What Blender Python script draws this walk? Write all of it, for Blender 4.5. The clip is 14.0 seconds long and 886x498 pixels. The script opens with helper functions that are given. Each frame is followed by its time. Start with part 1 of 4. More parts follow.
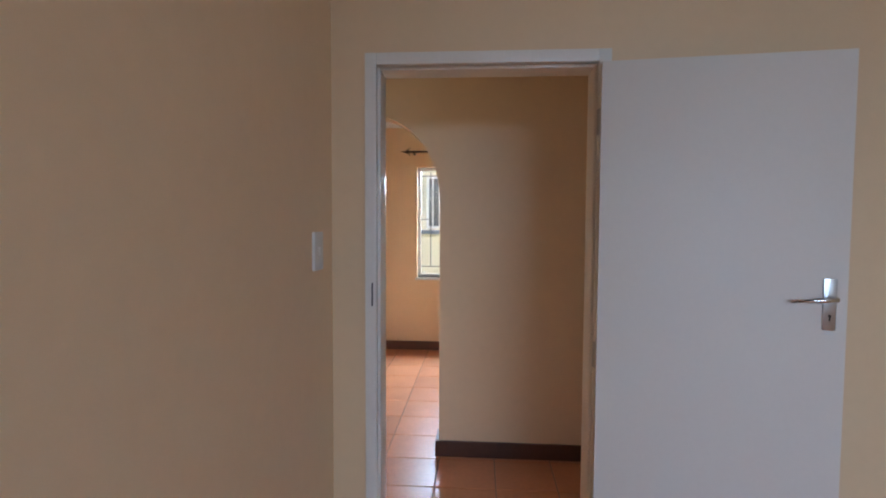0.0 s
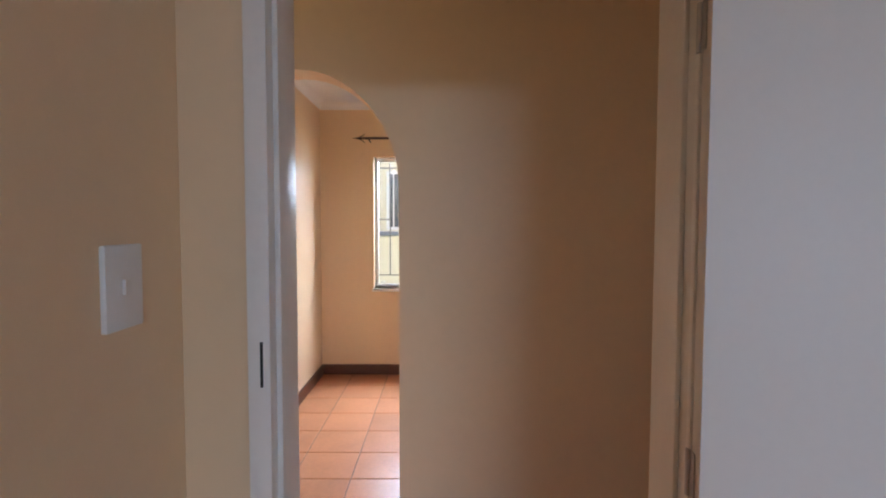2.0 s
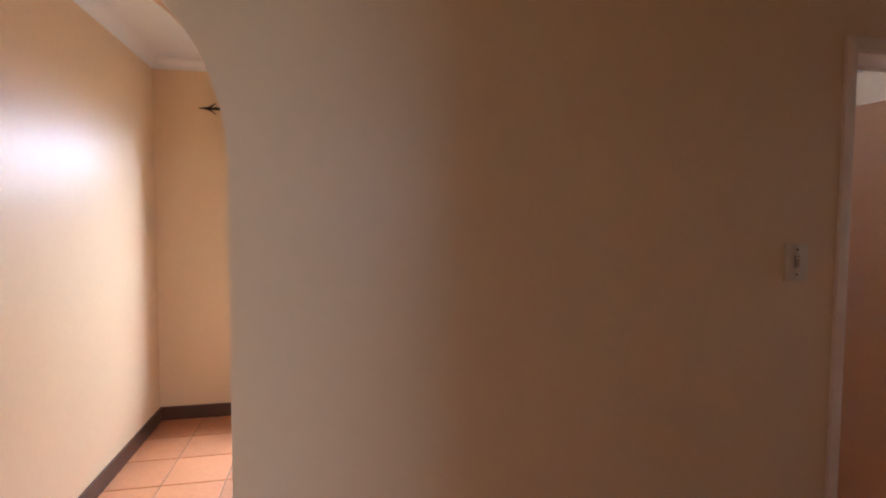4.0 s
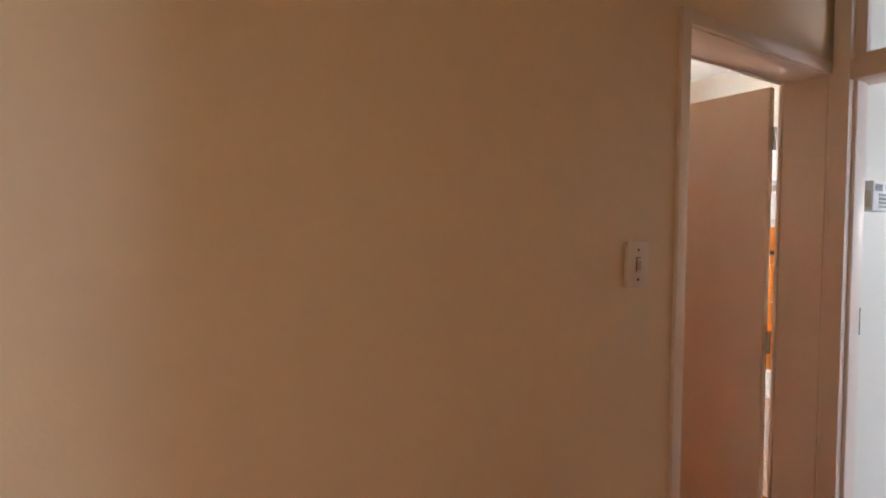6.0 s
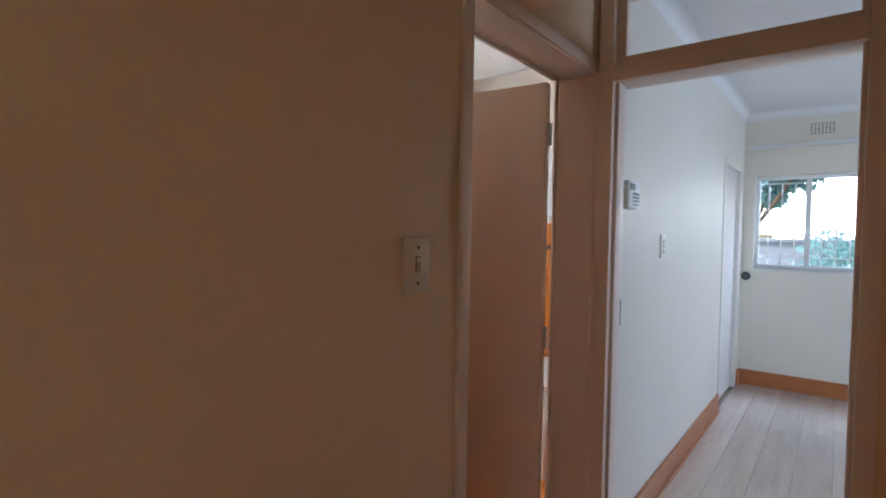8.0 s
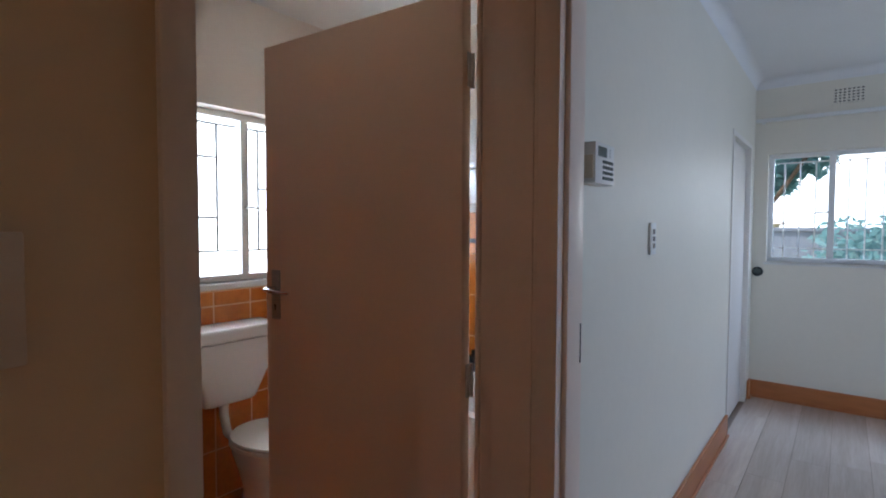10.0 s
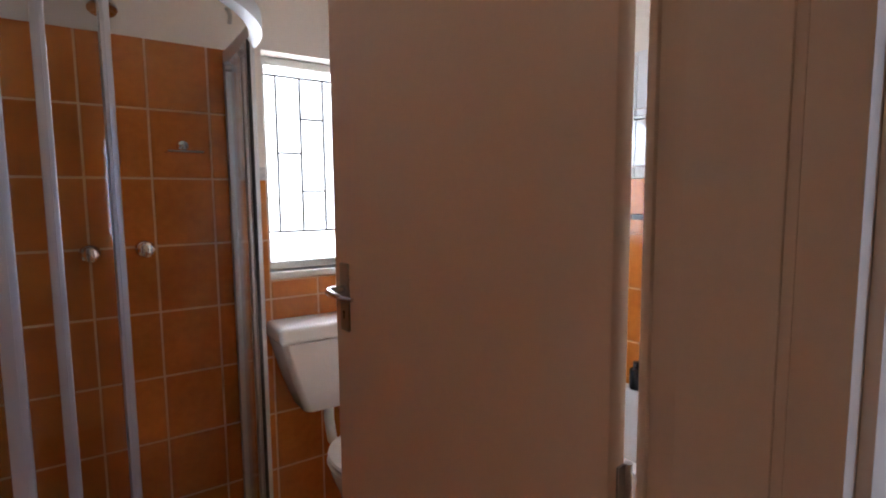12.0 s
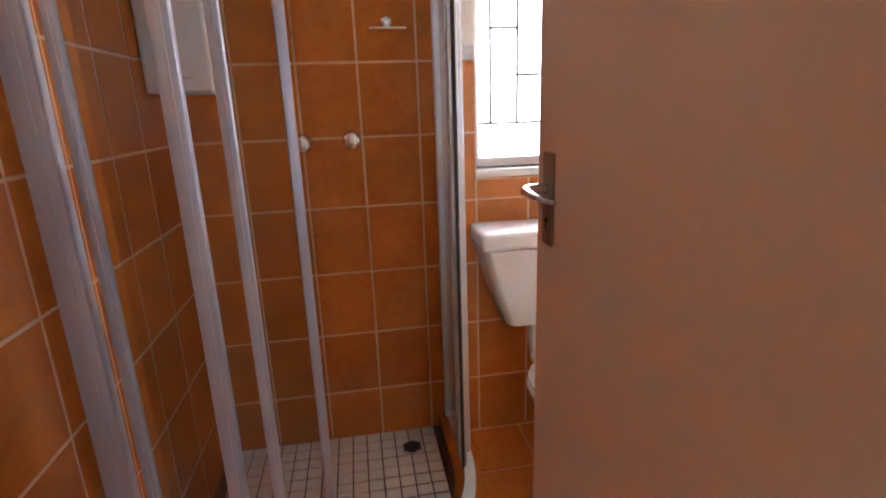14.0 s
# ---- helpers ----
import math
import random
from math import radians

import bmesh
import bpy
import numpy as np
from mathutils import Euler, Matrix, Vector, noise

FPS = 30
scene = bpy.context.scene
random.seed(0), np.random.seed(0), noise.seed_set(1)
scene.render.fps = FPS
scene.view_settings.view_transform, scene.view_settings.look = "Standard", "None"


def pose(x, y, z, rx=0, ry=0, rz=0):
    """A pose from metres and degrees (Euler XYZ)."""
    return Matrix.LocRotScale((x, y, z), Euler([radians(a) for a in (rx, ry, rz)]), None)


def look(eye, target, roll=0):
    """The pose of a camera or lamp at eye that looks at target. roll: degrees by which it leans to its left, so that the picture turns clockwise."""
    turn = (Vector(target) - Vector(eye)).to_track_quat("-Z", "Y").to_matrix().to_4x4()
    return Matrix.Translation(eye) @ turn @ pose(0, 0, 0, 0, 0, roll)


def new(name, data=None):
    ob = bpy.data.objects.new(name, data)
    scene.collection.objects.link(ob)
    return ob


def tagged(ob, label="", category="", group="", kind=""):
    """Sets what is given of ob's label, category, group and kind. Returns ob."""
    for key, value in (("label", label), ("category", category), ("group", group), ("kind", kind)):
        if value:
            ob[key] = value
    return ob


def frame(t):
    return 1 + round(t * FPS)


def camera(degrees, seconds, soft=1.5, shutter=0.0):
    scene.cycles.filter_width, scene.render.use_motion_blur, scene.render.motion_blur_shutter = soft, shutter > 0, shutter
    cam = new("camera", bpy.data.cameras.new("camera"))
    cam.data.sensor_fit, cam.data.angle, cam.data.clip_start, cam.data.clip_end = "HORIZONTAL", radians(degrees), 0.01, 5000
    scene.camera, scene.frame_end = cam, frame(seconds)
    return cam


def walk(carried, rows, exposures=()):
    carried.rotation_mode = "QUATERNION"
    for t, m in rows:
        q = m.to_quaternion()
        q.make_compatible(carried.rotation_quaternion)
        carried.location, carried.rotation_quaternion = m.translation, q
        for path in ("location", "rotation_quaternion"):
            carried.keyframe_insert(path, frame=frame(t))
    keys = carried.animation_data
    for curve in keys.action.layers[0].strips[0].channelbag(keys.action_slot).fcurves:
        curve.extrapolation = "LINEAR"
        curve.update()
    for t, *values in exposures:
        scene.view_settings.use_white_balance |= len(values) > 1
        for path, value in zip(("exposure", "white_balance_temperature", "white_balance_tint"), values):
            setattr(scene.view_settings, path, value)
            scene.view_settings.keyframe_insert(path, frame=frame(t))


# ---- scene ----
cam = camera(81.6, 14.0, 2.0)
PATH = [
    (0, pose(0.248, -3.176, 1.476, 87.04, -0.29, 4.12)),
    (0.5, pose(0.214, -2.939, 1.490, 86.93, -0.30, 3.95)),
    (1, pose(0.192, -2.732, 1.478, 87.00, -0.32, 2.87)),
    (1.5, pose(0.197, -2.498, 1.488, 87.09, -0.25, 1.49)),
    (2, pose(0.192, -2.258, 1.476, 87.10, -0.12, -0.03)),
    (2.2, pose(0.186, -2.161, 1.482, 87.14, -0.37, -0.71)),
    (4.5, look((0.292, -1.245, 1.457), (0.878, 0.665, 1.36), 0.3)),
    (5, look((0.36, -1.15, 1.42), (1.099, 0.707, 1.355), 0.65)),
    (5.5, look((0.491, -1.033, 1.392), (1.339, 0.778, 1.363), 0.9)),
    (6, look((0.567, -0.941, 1.417), (1.576, 0.786, 1.364), 0.8)),
    (6.5, look((0.62, -0.891, 1.43), (1.829, 0.701, 1.364), 1.1)),
    (7, look((0.679, -0.838, 1.444), (2.079, 0.589, 1.375), 1.2)),
    (7.5, look((0.719, -0.792, 1.435), (2.246, 0.497, 1.37), 1.3)),
    (8, look((0.848, -0.755, 1.418), (2.431, 0.466, 1.357), 1)),
    (8.2, look((0.919, -0.744, 1.422), (2.511, 0.465, 1.357), 1)),
    (10.3, look((1.743, -0.571, 1.412), (3.307, 0.673, 1.317), -0.2)),
    (10.5, look((1.815, -0.549, 1.414), (3.35, 0.729, 1.319), -0.5)),
    (11, look((1.972, -0.488, 1.397), (3.367, 0.94, 1.272), -0.8)),
    (11.5, look((2.058, -0.361, 1.405), (3.353, 1.156, 1.252), -0.2)),
    (12, look((2.153, -0.245, 1.421), (3.279, 1.397, 1.225), -0.5)),
    (12.5, look((2.241, -0.116, 1.417), (3.152, 1.649, 1.185), -1)),
    (13, look((2.302, -0.014, 1.403), (2.941, 1.858, 1.111), -1.8)),
    (13.5, look((2.315, 0.031, 1.377), (2.764, 1.938, 0.976), -1.9)),
    (14, look((2.32, 0.046, 1.35), (2.63, 1.948, 0.814), -1.9)),
]
walk(cam, PATH, [(0, 0.22, 6150, 17), (2.2, 0.32, 6250, 19), (4.5, 0.48, 6600, 24), (5, 0.70, 6900, 23), (6, 1.15, 6700, 14), (6.5, 1.25, 6500, 12), (7, 1.0, 6300, 11), (7.5, 0.75, 6100, 11),
                 (8.2, 0.35, 5950, 11), (10.5, -0.22, 5900, 12), (11, -0.25, 5900, 13), (12, 0.28, 6000, 14), (12.5, 0.42, 6050, 15), (13, 0.60, 6150, 16), (14, 1.08, 6200, 18)])

BED_W = 125
DIN_W = 250
BATH_W = 270
LOU_W = 128
LOU2_W = 56
CREAM = (0.78, 0.57, 0.35)

# ---- light ----
world = bpy.data.worlds.new("world")
scene.world = world
world.use_nodes = True
wn = world.node_tree.nodes
sky = wn.new("ShaderNodeTexSky")
sky.sky_type, sky.sun_disc = "NISHITA", False
sky.sun_elevation, sky.sun_rotation = radians(62), radians(250)
world.node_tree.links.new(sky.outputs[0], wn["Background"].inputs[0])
wn["Background"].inputs[1].default_value = 0.15
sun = bpy.data.lights.new("sun", "SUN")
sun.energy, sun.angle, sun.color = 4.5, radians(0.53), (1.0, 0.95, 0.87)
sun_ob = new("sun", sun)
sun_ob.rotation_euler = (radians(28), 0, radians(290))


BLUE = (0.53, 0.70, 1.0)


def window_light(name, eye, target, w, h, watts, col=(0.86, 0.93, 1.0)):
    la = bpy.data.lights.new(name, "AREA")
    la.shape, la.size, la.size_y, la.energy, la.color = "RECTANGLE", w, h, watts, col
    ob = new(name, la)
    ob.matrix_world = look(eye, target)
    return ob


window_light("window_light_bedroom", (1.6, -6.15, 2.16), (1.3, -1.3, 0.9), 2.2, 0.8, BED_W, (0.50, 0.73, 1.0))
window_light("window_light_dining", (0.35, 3.45, 2.35), (0.0, 1.6, 1.0), 1.6, 0.9, DIN_W, (0.62, 0.81, 1.0))
window_light("window_light_bathroom", (4.3, 2.62, 1.75), (4.3, 1.0, 1.75), 5.0, 1.9, BATH_W, (0.90, 0.95, 1.0))
window_light("window_light_lounge", (7.35, -0.95, 2.85), (5.4, -0.9, 0.9), 1.7, 0.9, LOU_W, BLUE)
# added fill lamp that brightens the lounge from its unseen south side
window_light("fill_light_lounge_side", (4.6, -3.75, 1.6), (4.6, -2, 1.3), 1.6, 1.2, LOU2_W, BLUE)


# ---- materials ----
def mat(name, col, rough=0.5, metal=0.0, var=0.06, scale=3.0, fine=60.0, bump=0.0, bump_scale=80.0, rand=0.0, spec=0.5, hue=None, stretch=(1, 1, 1)):
    m = bpy.data.materials.new(name)
    m.use_nodes = True
    nt = m.node_tree
    b = nt.nodes["Principled BSDF"]
    b.inputs["Roughness"].default_value, b.inputs["Metallic"].default_value = rough, metal
    b.inputs["Specular IOR Level"].default_value = spec
    tc = nt.nodes.new("ShaderNodeTexCoord")
    mp = nt.nodes.new("ShaderNodeMapping")
    mp.inputs["Scale"].default_value = stretch
    nt.links.new(tc.outputs["Object"], mp.inputs["Vector"])
    oi = nt.nodes.new("ShaderNodeObjectInfo")
    add = nt.nodes.new("ShaderNodeVectorMath")
    add.operation = "ADD"
    sc = nt.nodes.new("ShaderNodeVectorMath")
    sc.operation = "SCALE"
    sc.inputs[0].default_value = (17.0, 31.0, 23.0)
    nt.links.new(oi.outputs["Random"], sc.inputs["Scale"])
    nt.links.new(mp.outputs[0], add.inputs[0])
    nt.links.new(sc.outputs[0], add.inputs[1])
    n1 = nt.nodes.new("ShaderNodeTexNoise")
    n1.inputs["Scale"].default_value, n1.inputs["Detail"].default_value = scale, 3.0
    n2 = nt.nodes.new("ShaderNodeTexNoise")
    n2.inputs["Scale"].default_value, n2.inputs["Detail"].default_value = fine, 2.0
    for n in (n1, n2):
        nt.links.new(add.outputs[0], n.inputs["Vector"])
    m1 = nt.nodes.new("ShaderNodeMath")
    m1.operation = "MULTIPLY_ADD"
    m1.inputs[1].default_value, m1.inputs[2].default_value = 0.6, 0.0
    nt.links.new(n1.outputs["Fac"], m1.inputs[0])
    m2 = nt.nodes.new("ShaderNodeMath")
    m2.operation = "MULTIPLY_ADD"
    m2.inputs[1].default_value = 0.4
    nt.links.new(n2.outputs["Fac"], m2.inputs[0])
    nt.links.new(m1.outputs[0], m2.inputs[2])
    m3 = nt.nodes.new("ShaderNodeMath")
    m3.operation = "MULTIPLY_ADD"
    m3.inputs[1].default_value = rand
    nt.links.new(oi.outputs["Random"], m3.inputs[0])
    nt.links.new(m2.outputs[0], m3.inputs[2])
    ramp = nt.nodes.new("ShaderNodeMapRange")
    ramp.inputs["From Min"].default_value, ramp.inputs["From Max"].default_value = 0.25, 0.75 + rand
    nt.links.new(m3.outputs[0], ramp.inputs["Value"])
    mix = nt.nodes.new("ShaderNodeMix")
    mix.data_type = "RGBA"
    lo = [c * (1 - var) for c in col]
    hi = [min(1, c * (1 + var)) for c in (hue or col)]
    mix.inputs["A"].default_value, mix.inputs["B"].default_value = (*lo, 1), (*hi, 1)
    nt.links.new(ramp.outputs[0], mix.inputs["Factor"])
    nt.links.new(mix.outputs["Result"], b.inputs["Base Color"])
    if bump:
        n3 = nt.nodes.new("ShaderNodeTexNoise")
        n3.inputs["Scale"].default_value, n3.inputs["Detail"].default_value = bump_scale, 4.0
        nt.links.new(add.outputs[0], n3.inputs["Vector"])
        bp = nt.nodes.new("ShaderNodeBump")
        bp.inputs["Strength"].default_value, bp.inputs["Distance"].default_value = bump, 0.004
        nt.links.new(n3.outputs["Fac"], bp.inputs["Height"])
        nt.links.new(bp.outputs[0], b.inputs["Normal"])
    return m


def glass_mat(name, tint=(1, 1, 1), gloss=0.08):
    m = bpy.data.materials.new(name)
    m.use_nodes = True
    nt = m.node_tree
    nt.nodes.remove(nt.nodes["Principled BSDF"])
    tr, gl, mx, fr = (nt.nodes.new(k) for k in ("ShaderNodeBsdfTransparent", "ShaderNodeBsdfGlossy", "ShaderNodeMixShader", "ShaderNodeLayerWeight"))
    tr.inputs[0].default_value = (*tint, 1)
    gl.inputs["Roughness"].default_value = 0.02
    fr.inputs["Blend"].default_value = 0.5
    pw, sc = nt.nodes.new("ShaderNodeMath"), nt.nodes.new("ShaderNodeMath")
    pw.operation, sc.operation = "POWER", "MULTIPLY_ADD"
    pw.inputs[1].default_value = 4.0
    sc.inputs[1].default_value, sc.inputs[2].default_value = 0.5, gloss * 0.4
    nt.links.new(fr.outputs["Facing"], pw.inputs[0])
    nt.links.new(pw.outputs[0], sc.inputs[0])
    nt.links.new(sc.outputs[0], mx.inputs[0])
    nt.links.new(tr.outputs[0], mx.inputs[1])
    nt.links.new(gl.outputs[0], mx.inputs[2])
    nt.links.new(mx.outputs[0], nt.nodes["Material Output"].inputs["Surface"])
    return m


def glow_mat(name, col, strength):
    m = bpy.data.materials.new(name)
    m.use_nodes = True
    b = m.node_tree.nodes["Principled BSDF"]
    b.inputs["Base Color"].default_value = (*col, 1)
    b.inputs["Emission Color"].default_value, b.inputs["Emission Strength"].default_value = (*col, 1), strength
    return m


PAINT = mat("cream_wall_paint", CREAM, 0.42, var=0.035, scale=1.6, fine=24, bump=0.10, bump_scale=120, spec=0.4)
LPAINT = mat("pale_lounge_paint", (0.76, 0.71, 0.60), 0.48, var=0.03, scale=1.6, fine=24, bump=0.10, bump_scale=120, spec=0.5)
WHITE = mat("white_wall_paint", (0.80, 0.73, 0.66), 0.45, var=0.03, scale=2, bump=0.08, bump_scale=110)
CEIL = mat("ceiling_paint", (0.80, 0.79, 0.77), 0.7, var=0.02, scale=2, bump=0.06)
TRIM = mat("frame_enamel", (0.80, 0.75, 0.68), 0.35, var=0.04, scale=5, bump=0.06, bump_scale=60)
DOORB = mat("beige_door_enamel", (0.83, 0.64, 0.50), 0.50, var=0.025, scale=2.5, bump=0.05, bump_scale=50)
TRIMB = mat("beige_frame_enamel", (0.80, 0.65, 0.53), 0.36, var=0.04, scale=5, bump=0.06, bump_scale=60)
DOOR = mat("door_enamel", (0.73, 0.67, 0.60), 0.52, var=0.025, scale=2.5, bump=0.05, bump_scale=50)
WINF = mat("window_steel_paint", (0.78, 0.78, 0.76), 0.35, var=0.03)
BAR = mat("burglar_bar_paint", (0.12, 0.12, 0.11), 0.5, var=0.08)
SKIRT = mat("brown_skirting", (0.085, 0.036, 0.022), 0.38, var=0.25, scale=6, fine=40, bump=0.06)
SKIRT2 = mat("orange_wood_skirting", (0.42, 0.15, 0.05), 0.36, var=0.2, scale=5, fine=40, stretch=(0.15, 0.15, 1))
TERRA = mat("terracotta_floor_tile", (0.50, 0.205, 0.092), 0.30, var=0.16, scale=4, fine=45, bump=0.05, rand=0.25, hue=(0.58, 0.24, 0.11))
GROUT = mat("floor_grout", (0.26, 0.17, 0.12), 0.85, var=0.15, scale=9)
WTILE = mat("orange_wall_tile", (0.48, 0.135, 0.017), 0.16, var=0.20, scale=7, fine=38, bump=0.03, bump_scale=14, rand=0.22, hue=(0.56, 0.185, 0.030))
WGROUT = mat("wall_grout", (0.68, 0.41, 0.23), 0.8, var=0.12, scale=12)
MOSAIC = mat("white_mosaic_tile", (0.70, 0.64, 0.58), 0.30, var=0.07, scale=9, rand=0.2)
MGROUT = mat("mosaic_grout", (0.10, 0.06, 0.045), 0.8, var=0.3, scale=20)
BORDER = mat("grey_border_tile", (0.55, 0.52, 0.50), 0.25, var=0.30, scale=22, fine=60)
BLACK = mat("black_glazed_trim", (0.02, 0.02, 0.022), 0.15, var=0.1)
WTILE2 = mat("white_glazed_tile", (0.76, 0.77, 0.80), 0.12, var=0.02)
LAMI = mat("grey_oak_laminate", (0.44, 0.345, 0.28), 0.13, var=0.22, scale=5, fine=30, bump=0.03, rand=0.35, hue=(0.52, 0.42, 0.35), stretch=(0.25, 5, 1))
LAMJ = mat("laminate_joint", (0.20, 0.14, 0.10), 0.7, var=0.2)
CHROME = mat("chrome", (0.72, 0.73, 0.75), 0.12, 1.0, var=0.03)
STEEL = mat("satin_steel", (0.48, 0.47, 0.46), 0.28, 1.0, var=0.06, fine=90)
ALU = mat("silver_aluminium", (0.56, 0.56, 0.58), 0.40, 0.5, var=0.05, fine=80, stretch=(1, 1, 0.1))
PORC = mat("white_porcelain", (0.76, 0.75, 0.75), 0.10, var=0.02, spec=0.6)
PLAST = mat("white_plastic", (0.76, 0.75, 0.71), 0.38, var=0.03, scale=8)
CREAMP = mat("aged_cream_plastic", (0.66, 0.58, 0.45), 0.42, var=0.05, scale=8)
IVORY = mat("ivory_switch_plastic", (0.72, 0.58, 0.44), 0.4, var=0.04, scale=8)
RUBBER = mat("black_rubber", (0.015, 0.015, 0.017), 0.5, var=0.15)
IRON = mat("wrought_iron", (0.035, 0.018, 0.014), 0.45, 0.6, var=0.3)
LCD = mat("grey_lcd", (0.11, 0.13, 0.12), 0.15, var=0.05)
DARK = mat("dark_void", (0.02, 0.018, 0.016), 0.8, var=0.2)
GOLD = mat("brass", (0.75, 0.46, 0.13), 0.2, 1.0, var=0.05)
GLASS = glass_mat("clear_glass")
SGLASS = glass_mat("shower_glass", (0.93, 0.94, 0.95), 0.055)
GRASS = mat("dry_grass_ground", (0.16, 0.17, 0.08), 0.9, var=0.35, scale=0.8, fine=14, bump=0.5)
PLASTER = mat("cream_plaster", (0.72, 0.66, 0.50), 0.8, var=0.06, scale=1.5, bump=0.2)
GREYW = mat("grey_garden_wall", (0.20, 0.22, 0.26), 0.85, var=0.12, scale=2, bump=0.3)
ROOF = mat("pale_roof_tile", (0.58, 0.50, 0.42), 0.7, var=0.12, scale=3, bump=0.2)
LEAF = mat("tree_leaf", (0.13, 0.25, 0.25), 0.5, var=0.45, scale=3, hue=(0.20, 0.36, 0.36))
lt = LEAF.node_tree
tl, ms = lt.nodes.new("ShaderNodeBsdfTranslucent"), lt.nodes.new("ShaderNodeMixShader")
tl.inputs[0].default_value = (0.26, 0.48, 0.50, 1)
ms.inputs[0].default_value = 0.5
lt.links.new(lt.nodes["Principled BSDF"].outputs[0], ms.inputs[1])
lt.links.new(tl.outputs[0], ms.inputs[2])
lt.links.new(ms.outputs[0], lt.nodes["Material Output"].inputs["Surface"])
BARK = mat("bark", (0.12, 0.08, 0.05), 0.9, var=0.3, scale=8, bump=0.5)
DGLASS = mat("dark_window_glass", (0.05, 0.06, 0.08), 0.05, var=0.1)


# ---- mesh helpers ----
def add_box(bm, a, b):
    vs = [bm.verts.new((x, y, z)) for z in (a[2], b[2]) for y in (a[1], b[1]) for x in (a[0], b[0])]
    fs = []
    for q in ((0, 2, 3, 1), (4, 5, 7, 6), (0, 1, 5, 4), (2, 6, 7, 3), (0, 4, 6, 2), (1, 3, 7, 5)):
        fs.append(bm.faces.new([vs[i] for i in q]))
    return vs, fs


def boxes(*pairs, bevel=0.0, seg=2):
    bm = bmesh.new()
    for a, b in pairs:
        lo = [min(p, q) for p, q in zip(a, b)]
        hi = [max(p, q) for p, q in zip(a, b)]
        add_box(bm, lo, hi)
    if bevel:
        bmesh.ops.bevel(bm, geom=bm.edges[:], offset=bevel, segments=seg, affect="EDGES", profile=0.6)
    return bm


def cyl(bm, p, q, r0, r1=None, n=16, cap=True):
    p, q = Vector(p), Vector(q)
    d = q - p
    m = Matrix.Translation((p + q) / 2) @ d.to_track_quat("Z", "Y").to_matrix().to_4x4()
    bmesh.ops.create_cone(bm, cap_ends=cap, segments=n, radius1=r0, radius2=r0 if r1 is None else r1, depth=d.length, matrix=m)
    return bm


def tube(bm, pts, r, n=10):
    pts = [Vector(p) for p in pts]
    rings = []
    for i, p in enumerate(pts):
        d = (pts[min(i + 1, len(pts) - 1)] - pts[max(i - 1, 0)]).normalized()
        u = d.orthogonal().normalized() if i == 0 else (rings[-1][1] - d * rings[-1][1].dot(d)).normalized()
        w = d.cross(u)
        rr = r[i] if isinstance(r, (list, tuple)) else r
        rings.append(([bm.verts.new(p + (u * math.cos(2 * math.pi * k / n) + w * math.sin(2 * math.pi * k / n)) * rr) for k in range(n)], u))
    for (a, _), (b, _) in zip(rings, rings[1:]):
        for k in range(n):
            bm.faces.new((a[k], a[(k + 1) % n], b[(k + 1) % n], b[k]))
    bm.faces.new(rings[0][0][::-1])
    bm.faces.new(rings[-1][0])
    return bm


def sweep(bm, path, w, h, z):
    """A bar of width w and height h along a plan line, from z up."""
    path = [Vector((x, y)) for x, y in path]
    rows = []
    for i, p in enumerate(path):
        d = (path[min(i + 1, len(path) - 1)] - path[max(i - 1, 0)]).normalized()
        nrm = Vector((-d.y, d.x)) * (w / 2)
        rows.append([bm.verts.new((*(p + s * nrm), zz)) for s, zz in ((1, z), (-1, z), (-1, z + h), (1, z + h))])
    for a, b in zip(rows, rows[1:]):
        for k in range(4):
            bm.faces.new((a[k], a[(k + 1) % 4], b[(k + 1) % 4], b[k]))
    bm.faces.new(rows[0][::-1])
    bm.faces.new(rows[-1])
    return bm


def lathe(bm, prof, n=24, m=None):
    rings = [[bm.verts.new((r * math.cos(2 * math.pi * k / n), r * math.sin(2 * math.pi * k / n), z)) for k in range(n)] for r, z in prof]
    for a, b in zip(rings, rings[1:]):
        for k in range(n):
            bm.faces.new((a[k], a[(k + 1) % n], b[(k + 1) % n], b[k]))
    bm.faces.new(rings[0][::-1])
    bm.faces.new(rings[-1])
    if m:
        bmesh.ops.transform(bm, matrix=m, verts=bm.verts[:])
    return bm


def mesh_of(name, bm, material, smooth=False):
    bmesh.ops.recalc_face_normals(bm, faces=bm.faces[:])
    me = bpy.data.meshes.new(name)
    bm.to_mesh(me)
    bm.free()
    me.materials.append(material)
    if smooth:
        for p in me.polygons:
            p.use_smooth = True
        me.set_sharp_from_angle(angle=radians(38))
    return me


def part(name, bm, material, parent=None, label="", smooth=True):
    ob = new(name, mesh_of(name, bm, material, smooth))
    if parent is not None:
        ob.parent = parent
    return tagged(ob, label)


def thing(name, label, category, m=None, group="", kind=""):
    ob = tagged(new(name), label, category, group, kind)
    if m is not None:
        ob.matrix_world = m
    return ob


def setting(name, bm, material, label="", category="", smooth=False):
    return tagged(part(name, bm, material, None, "", smooth), label, category, "", "structure")


H = 2.62  # ceiling height

